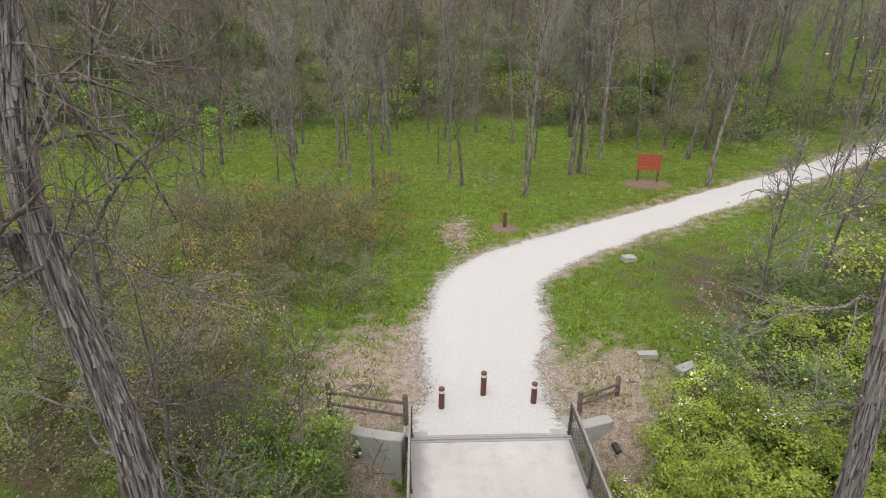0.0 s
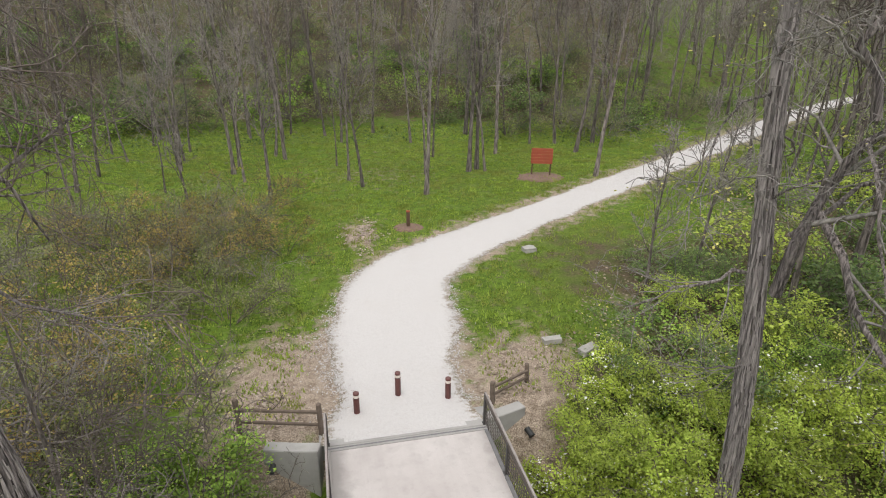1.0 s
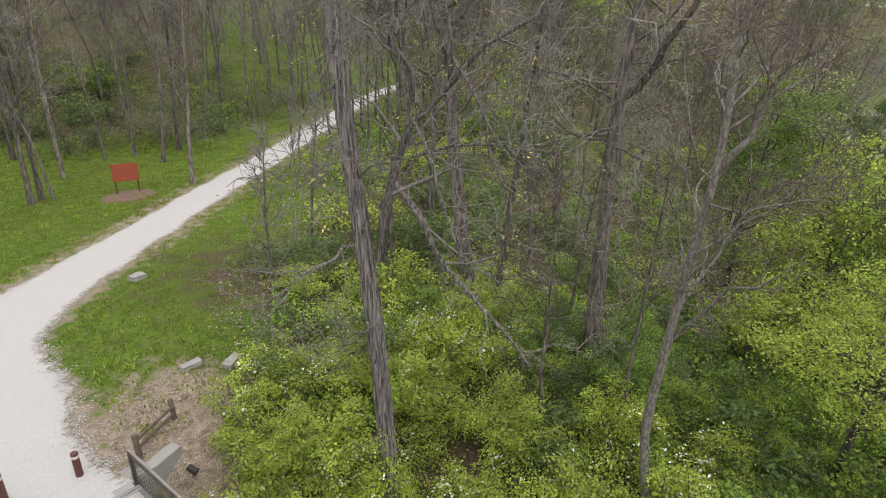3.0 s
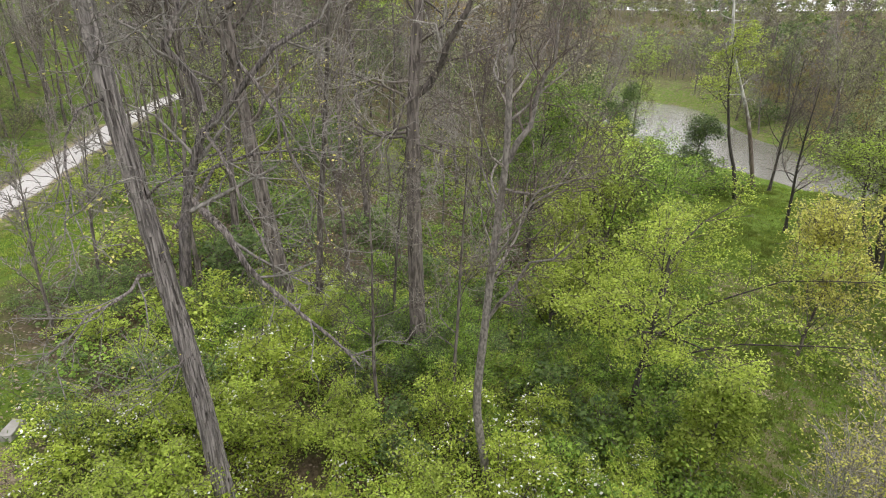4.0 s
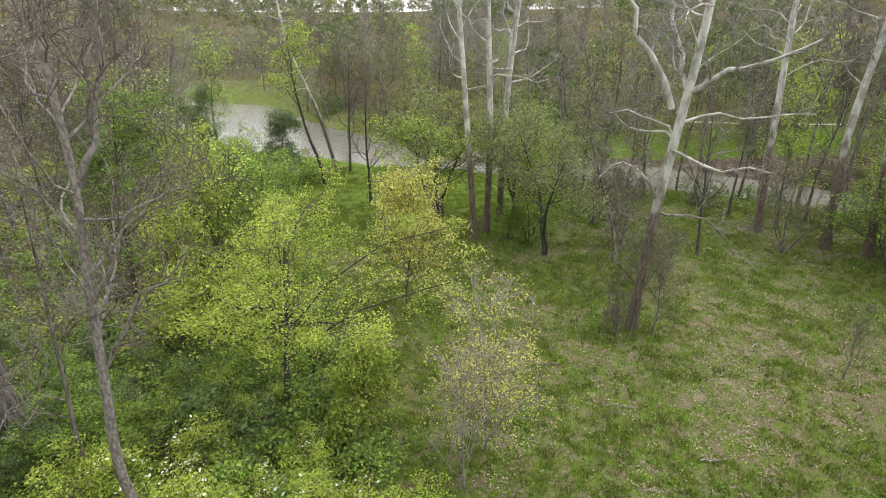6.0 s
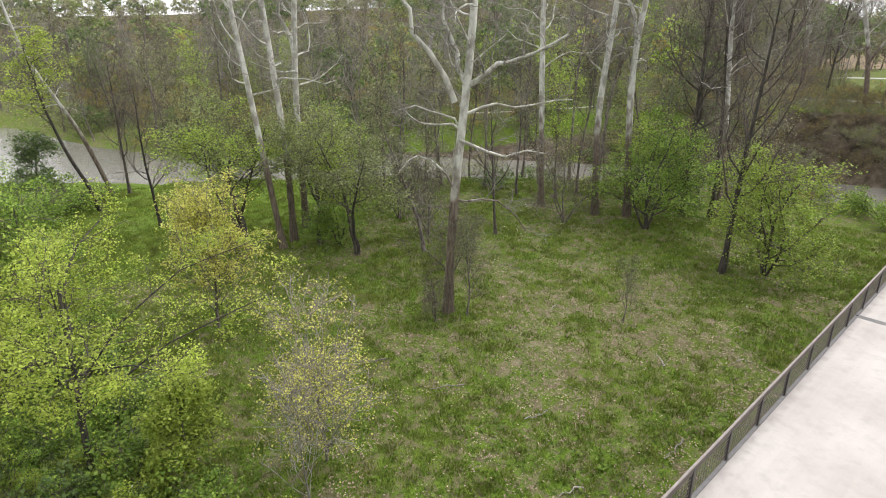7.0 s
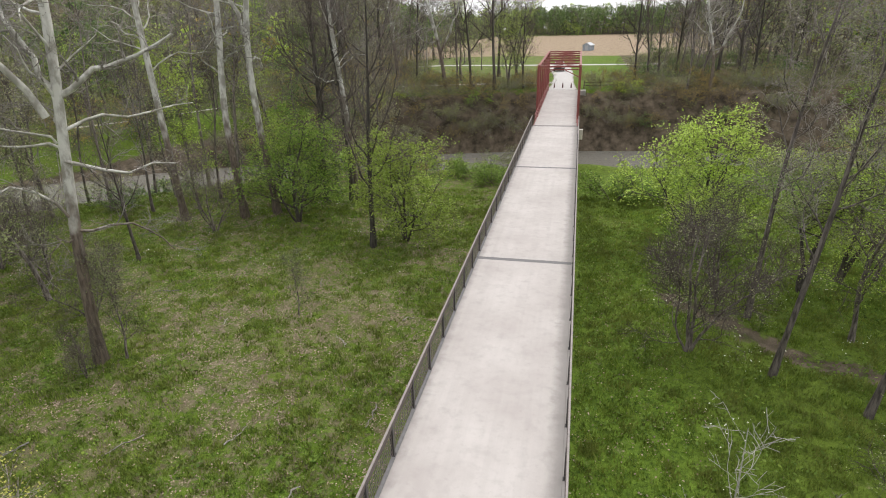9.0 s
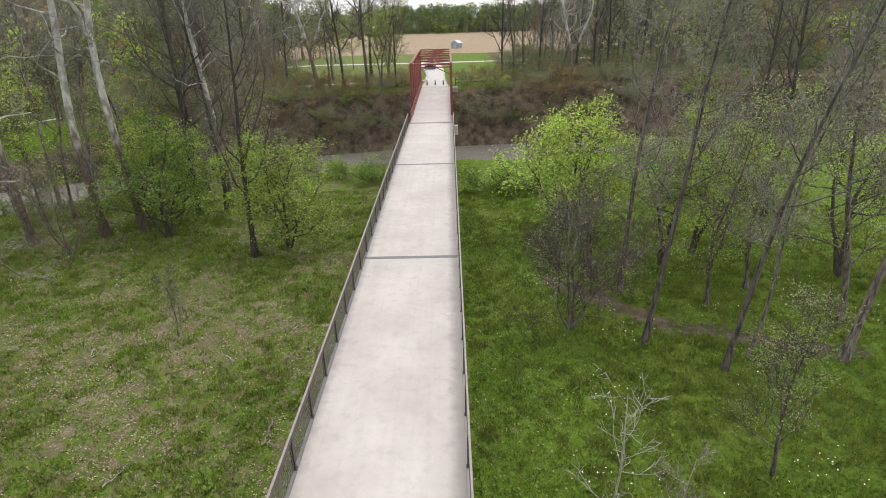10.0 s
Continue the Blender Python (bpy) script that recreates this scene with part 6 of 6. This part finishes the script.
for i, (x, y, k) in enumerate(((-3.4, 29.1, 0.95), (-5.2, 30.2, 1.0), (-1.9, 27.4, 0.8), (-4.6, 27.6, 0.9), (-6.9, 28.4, 1.0), (-2.9, 25.2, 0.8), (-5.6, 25.4, 0.95), (-8.4, 26.3, 1.0))):
    plant("budding_shrub", brush[1 if i % 2 == 0 else 0], x, y, "tangled brush with rusty and olive buds beside the path", "shrub", "brush beside the path", k, 47 * i)
for x, y, k in ((61, -4.5, 2.1), (64, -7.5, 1.9), (58.5, -2.0, 2.0)):
    plant("bank_shrub", fresh, x, y, "tall green shrub at the water's edge", "shrub", "shrubs of the creek banks", k)
# ---- ground cover: grass, herbs, fallen leaves, small white flowers, gravel ----
def strew(seed, count, box, keep):
    rng = np.random.default_rng(seed)
    x, y = rng.uniform(box[0], box[1], count), rng.uniform(box[2], box[3], count)
    k = keep(x, y, rng)
    return rng, x[k], y[k]


def clump(x, y):
    """A slow pattern between 0 and 1 over the ground."""
    return 0.5 + 0.25 * (np.sin(0.9 * x + 1.7 * np.sin(0.31 * y)) + np.sin(0.77 * y + 1.3 * np.sin(0.43 * x + 1)))


def patchy(x, y, size, seed):
    """Uneven patches of about that size over the ground, 0 to 1."""
    table = np.random.default_rng(seed).uniform(size=(256, 256))
    total = np.zeros(np.shape(x))
    for k, amount in ((1.0, 0.6), (2.1, 0.4)):
        u, v = np.asarray(x) * k / size + 40.3, np.asarray(y) * k / size + 71.9
        i, j = np.floor(u).astype(int), np.floor(v).astype(int)
        f, g = u - i, v - j
        f, g = f * f * (3 - 2 * f), g * g * (3 - 2 * g)
        i0, i1, j0, j1 = i % 256, (i + 1) % 256, j % 256, (j + 1) % 256
        total += amount * ((table[i0, j0] * (1 - f) + table[i1, j0] * f) * (1 - g) + (table[i0, j1] * (1 - f) + table[i1, j1] * f) * g)
    return total


def blades(name, seed, count, box, keep, mat, high, wide, label, spread=0.6, per=7, tuft=0.12):
    """Tufts of grass, a few bent blades each."""
    rng, x, y = strew(seed, count, box, keep)
    rich = np.repeat(0.45 + 1.1 * patchy(x, y, 0.55, 3), per)
    x = np.repeat(x, per) + rng.normal(size=len(x) * per) * tuft
    y = np.repeat(y, per) + rng.normal(size=len(y) * per) * tuft
    z = ground(x, y)
    n = len(x)
    a = rng.uniform(0, 2 * np.pi, n)
    h = high * rng.uniform(0.5, 1.4, n) * rich
    tip = np.stack([x + np.cos(a) * h * spread * rng.uniform(0.2, 1.4, n), y + np.sin(a) * h * spread * rng.uniform(0.2, 1.4, n), z + h], 1)
    b = a + np.pi / 2 + rng.normal(size=n) * 0.4
    w = wide * rng.uniform(0.6, 1.4, n)
    l = np.stack([x - np.cos(b) * w, y - np.sin(b) * w, z - 0.01], 1)
    r = np.stack([x + np.cos(b) * w, y + np.sin(b) * w, z - 0.01], 1)
    v = np.stack([l, r, tip], 1).reshape(-1, 3)
    return tagged(new(name, mesh_data(name, v, np.arange(n * 3).reshape(-1, 3), mat)), label, "grass", kind="stuff")


def flakes(name, seed, count, box, keep, mat, size, label, category, lift=0.02, tilt=0.35):
    rng, x, y = strew(seed, count, box, keep)
    n = len(x)
    c = np.stack([x, y, ground(x, y) + lift * rng.uniform(0.6, 2.0, n)], 1)
    up = unit(np.array([0, 0, 1.0]) + rng.normal(size=(n, 3)) * tilt)
    a = unit(np.cross(up, rng.normal(size=(n, 3))))
    s = np.cross(up, a)
    ln = size * rng.uniform(0.5, 1.5, (n, 1))
    v = np.stack([c - a * ln * 0.5, c + s * ln * 0.35, c + a * ln * 0.5, c - s * ln * 0.35], 1).reshape(-1, 3)
    return tagged(new(name, mesh_data(name, v, np.arange(n * 4).reshape(-1, 4), mat)), label, category, kind="stuff")


def on_meadow(x, y, rng):
    return (line_distance(x, y, EDGE) < -4) & (line_distance(x, y, RIVER) < -12.5) & ~((x > -0.6) & (x < 4.6)) & ~((y > 0.02 * x - 3) & (x > 5))


def worn(x, y):
    """Where the meadow's turf is thin: ragged patches, thickest near the middle of the meadow."""
    a = patchy(x, y, 2.6, 8) + 0.4 * patchy(x, y, 0.7, 9) + 0.16 * np.exp(-(((x - 14) / 9) ** 2 + ((y + 22) / 11) ** 2))
    return smooth(0.75, 0.9, a) * (x > 4)



def on_lawn(x, y, rng):
    return (line_distance(x, y, EDGE) > 0.3) & (np.abs(line_distance(x, y, TRACK)) > np.interp(y, [13, 20, 26, 30, 36], [3.0, 3.0, 2.3, 1.9, 1.6]))


blades("meadow_grass", 51, 165000, (-30, 66, -50, 4), lambda x, y, r: on_meadow(x, y, r) & (np.abs(line_distance(x, y, [(-5.5, -31), (-8, -28.5), (-11, -26), (-14, -24.5), (-19, -23)])) > 0.7) & (r.uniform(size=len(x)) < np.clip(1.8 * patchy(x, y, 0.55, 3) - 0.28, 0.06, 1) * (1 - 0.85 * worn(x, y))), M["grass_blade"], 0.15, 0.03, "tufted green meadow grass")
blades("lawn_grass", 52, 70000, (-34, 40, 12, 62), lambda x, y, r: on_lawn(x, y, r) & (r.uniform(size=len(x)) < np.clip(2.4 * patchy(x, y, 0.6, 3) - 0.55, 0.05, 1) * (1 - 0.8 * np.exp(-(((x - 14) / 6) ** 2 + ((y - 23.5) / 6.5) ** 2)))), M["lawn_blade"], 0.11, 0.03, "short green lawn grass")
flakes("fallen_leaves", 53, 190000, (-6, 40, -45, 2), lambda x, y, r: on_meadow(x, y, r) & (r.uniform(size=len(x)) < 0.10 + 0.9 * worn(x, y)), M["dry_leaf"], 0.075, "dry brown leaves in the meadow grass", "fallen leaves", 0.07)
flakes("fallen_leaves", 54, 42000, (5, 60, -4, 45), lambda x, y, r: (line_distance(x, y, EDGE) < 1.5) & (y > 0.02 * x - 3), M["dry_leaf"], 0.12, "dry brown leaves under the eastern wood", "fallen leaves", 0.05)
flakes("fallen_leaves", 55, 16000, (-6, 12, 12.5, 20), lambda x, y, r: (patchy(x, y, 0.8, 4) > 0.5) & (np.exp(-(((x + 2.0) / 1.8) ** 2 + ((y - 16) / 2.6) ** 2)) + 0.8 * np.exp(-(((x - 6.2) / 1.5) ** 2 + ((y - 15.6) / 1.7) ** 2)) > r.uniform(size=len(x)))
       & (np.abs(line_distance(x, y, TRACK)) > 2.2) & (line_distance(x, y, EDGE) > -1.5), M["pale_leaf"], 0.10, "pale dry leaves beside the bridge end", "fallen leaves", 0.03)
flakes("dry_straw", 63, 5000, (0.4, 3.6, 26.5, 32.5), lambda x, y, r: (np.exp(-(((x - 2.0) / 0.8) ** 2 + ((y - 29.6) / 2.0) ** 2)) > r.uniform(size=len(x))) & (patchy(x, y, 0.6, 7) > 0.5), M["pale_leaf"], 0.12, "patch of bleached straw in the grass", "straw", 0.06)
flakes("woodland_herbs", 56, 100000, (-70, 75, 48, 120), lambda x, y, r: (np.hypot(x, y) > 54) & (np.abs(line_distance(x, y, TRACK)) > 4) & (r.uniform(size=len(x)) < clump(x * 0.6, y * 0.6) * 1.1), M["leaf_deep"], 0.2, "green herbs under the northern wood", "herbs", 0.12, 0.7)
flakes("woodland_herbs", 57, 80000, (12, 95, -2, 72), lambda x, y, r: (line_distance(x, y, EDGE) < 0) & (line_distance(x, y, RIVER) < -14) & (np.hypot(x, y) > 22) & (r.uniform(size=len(x)) < clump(x * 0.6, y * 0.6) * 1.2), M["leaf_deep"], 0.2,
       "green herbs under the eastern wood", "herbs", 0.12, 0.7)
flakes("meadow_herbs", 61, 80000, (-28, 40, -48, 3), lambda x, y, r: on_meadow(x, y, r) & (r.uniform(size=len(x)) < np.clip(1.6 * clump(x * 1.4 + 5, y * 1.6) - 0.5, 0.05, 1) * (1 - 0.8 * worn(x, y))), M["leaf_herb"], 0.14, "broad-leaved green herbs in the meadow", "herbs", 0.1, 0.6)
flakes("bank_herbs", 62, 70000, (6, 30, -4, 26), lambda x, y, r: (line_distance(x, y, EDGE) < -0.8) & (y > 0.02 * x - 3) & (x > 6.4) & (np.hypot(x, y) < 30) & (r.uniform(size=len(x)) < np.clip(2.2 * patchy(x, y, 1.3, 6) - 0.6, 0, 1)), M["leaf_green"], 0.14, "low green herbs under the bank shrubs", "herbs", 0.16, 0.5)
flakes("meadow_flowers", 58, 9000, (10, 42, -46, -12), lambda x, y, r: on_meadow(x, y, r) & (r.uniform(size=len(x)) < np.clip(1.8 * clump(x * 0.8 + 2, y * 1.5 + 1) - 1.0, 0, 1) * smooth(-24, -32, y + 0.4 * (20 - x)) * 0.9), M["flower"], 0.07, "small white spring flowers in the meadow", "flowers", 0.12)
flakes("meadow_flowers", 59, 3000, (-24, -4, -36, -14), lambda x, y, r: on_meadow(x, y, r) & (r.uniform(size=len(x)) < np.clip(1.8 * clump(x + 2, y * 1.5 + 1) - 1.0, 0, 1)), M["flower"], 0.07, "small white spring flowers in the meadow", "flowers", 0.12)
EDGE_Y, EDGE_W = [13, 14, 15, 16.8, 18.8, 21.4, 23.4, 25.3, 28.3, 34, 60], [2.3, 2.2, 1.75, 2.15, 2.45, 2.4, 2.2, 1.9, 1.45, 1.4, 1.4]
flakes("path_gravel", 60, 130000, (-3, 14, 13.3, 31), lambda x, y, r: (np.abs(np.abs(line_distance(x, y, TRACK)) - np.interp(y, EDGE_Y, EDGE_W)) < np.abs(r.normal(size=len(x))) * np.interp(y, [13, 18, 24, 28], [0.4, 0.38, 0.2, 0.1]) * (0.2 + 1.3 * patchy(x, y, 0.6, 5)) * np.where(x < 2, 1.3, 0.8))
       & (line_distance(x, y, EDGE) > 0.2), M["gravel"], 0.05, "loose limestone chips along the path's edge", "gravel", 0.035, 0.35)
def fallen_branch(seed, x, y, length, label):
    """A crooked dead branch with two or three side twigs, lying on the ground."""
    rng = np.random.default_rng(seed)
    a = rng.uniform(0, 2 * np.pi)
    t = np.linspace(-0.5, 0.5, 7) * length
    px, py = x + np.cos(a) * t + rng.normal(size=7) * 0.05, y + np.sin(a) * t + rng.normal(size=7) * 0.05
    P = np.stack([px, py, ground(px, py) + 0.09 + rng.uniform(0, 0.04, 7)], 1)[None]
    R = np.linspace(0.035, 0.012, 7)[None]
    Q, S = shoots(rng, P, R, 3, (0.3, 0.9), length * 0.3, (30, 60), 4, 0.0, 0.15, 0.6)
    tagged(new("fallen_branch", mesh_data("fallen_branch", *join([tubes(P, R, 6), tubes(Q, S, 4)]), M["twig_pale"], False)), label, "branch", "fallen branches in the meadow")


for i, (x, y) in enumerate(((9.0, -13.5), (12.5, -16.0), (7.5, -18.0), (16.5, -14.5), (18.0, -24.0), (11.0, -23.5), (24.0, -27.0), (20.5, -13.0), (8.2, -26.0), (14.8, -29.5), (26.5, -16.0), (5.8, -21.5))):
    fallen_branch(400 + i, x, y, 0.9 + 0.25 * (i % 4), "bleached dead branch lying in the meadow grass")
# ---- beyond the truss ----
def vehicle(x, y):
    root = thing("pickup_truck", x, y, gz(x, y) + 0.04, "pale silver pickup truck with a dark grille facing the bridge", "truck")
    bm = bmesh.new()
    prof = [(-2.6, 0.45), (-2.6, 1.0), (-1.2, 1.08), (-0.55, 1.72), (1.0, 1.75), (1.15, 1.1), (2.6, 1.1), (2.6, 0.5)]
    l = [bm.verts.new((-0.92 if z < 1.2 else -0.74, -yy, z)) for yy, z in prof]
    r = [bm.verts.new((0.92 if z < 1.2 else 0.74, -yy, z)) for yy, z in prof]
    for i in range(len(prof)):
        j = (i + 1) % len(prof)
        bm.faces.new((l[i], l[j], r[j], r[i]))
    bm.faces.new(l[::-1])
    bm.faces.new(r)
    bmesh.ops.recalc_face_normals(bm, faces=bm.faces)
    bmesh.ops.bevel(bm, geom=bm.edges[:], offset=0.05, segments=2, affect="EDGES")
    part("body", bm, M["car_paint"], root)
    part("roof", add_box(bmesh.new(), -0.7, 0.7, -0.95, 0.5, 1.76, 1.80, 0.02), M["band"], root, "pale roof")
    part("windscreen", add_beam(bmesh.new(), (0, 1.17, 1.12), (0, 0.6, 1.68), 1.36, 0.02), M["car_glass"], root, "dark windscreen")
    part("bumper", add_box(bmesh.new(), -0.94, 0.94, 2.56, 2.72, 0.38, 0.68, 0.03), M["black"], root, "black bumper")
    part("grille", add_box(bmesh.new(), -0.52, 0.52, 2.6, 2.66, 0.7, 0.98, 0.01), M["black"], root, "black grille")
    for s in (-1, 1):
        part("headlight", add_box(bmesh.new(), s * 0.72 - 0.17, s * 0.72 + 0.17, 2.58, 2.67, 0.74, 0.93, 0.02), M["band"], root, "clear headlight")
        for yy in (1.65, -1.65):
            wheel = part("wheel", add_pole(bmesh.new(), (s * 0.70, yy, 0.36), (s * 0.95, yy, 0.36), 0.36, 0.36, 20), M["black"], root, "black tyre")
            part("rim", add_pole(bmesh.new(), (s * 0.94, yy, 0.36), (s * 0.965, yy, 0.36), 0.2, 0.18, 12), M["rail"], wheel, "grey wheel rim")
    root.matrix_basis = pose(x, y, gz(x, y) + 0.04, 0, 0, 0)


M["car_paint"] = plain("silver_car_paint", (0.52, 0.52, 0.54), 0.35, 0.1, 0.08)
M["car_glass"] = plain("dark_windscreen_glass", (0.03, 0.035, 0.04), 0.08, 0, 0.05)
M["shed_wall"] = plain("grey_blue_shed_wall", (0.30, 0.34, 0.39), 0.7, 0, 0.12, 2)
M["shed_roof"] = plain("pale_metal_roof", (0.42, 0.44, 0.47), 0.5, 0.2, 0.1, 2)
vehicle(3.5, -113)
shed = thing("shed", -2.2, -166, gz(-2.2, -166), "small grey-blue field shed with a pale metal roof", "shed", turn=-25)
bm = bmesh.new()
prof = [(-1.6, 0), (-1.6, 2.0), (0, 2.9), (1.6, 2.0), (1.6, 0)]
l = [bm.verts.new((px, -1.8, pz)) for px, pz in prof]
r = [bm.verts.new((px, 1.8, pz)) for px, pz in prof]
for i in range(5):
    bm.faces.new((l[i], l[(i + 1) % 5], r[(i + 1) % 5], r[i]))
bm.faces.new(l[::-1])
bm.faces.new(r)
bmesh.ops.recalc_face_normals(bm, faces=bm.faces)
part("wall", bm, M["shed_wall"], shed)
for s in (-1, 1):
    part("roof_panel", add_beam(bmesh.new(), (s * 1.85, 0, 1.92), (0, 0, 2.96), 4.0, 0.06), M["shed_roof"], shed, "pale metal roof panel")
part("door", add_box(bmesh.new(), -0.5, 0.5, 1.8, 1.84, 0, 1.9, 0.01), M["shed_roof"], shed, "pale door")
shed.matrix_basis = shed.matrix_basis @ Matrix.Diagonal((0.68, 0.68, 0.68, 1))
rail_fence([(4.7, -87.6), (7.0, -88.0), (9.6, -88.4)], "brown rail fence at the head of the creek bank")
rail_fence([(-0.9, -87.6), (-3.2, -88.0), (-5.6, -88.4)], "brown rail fence at the head of the creek bank")
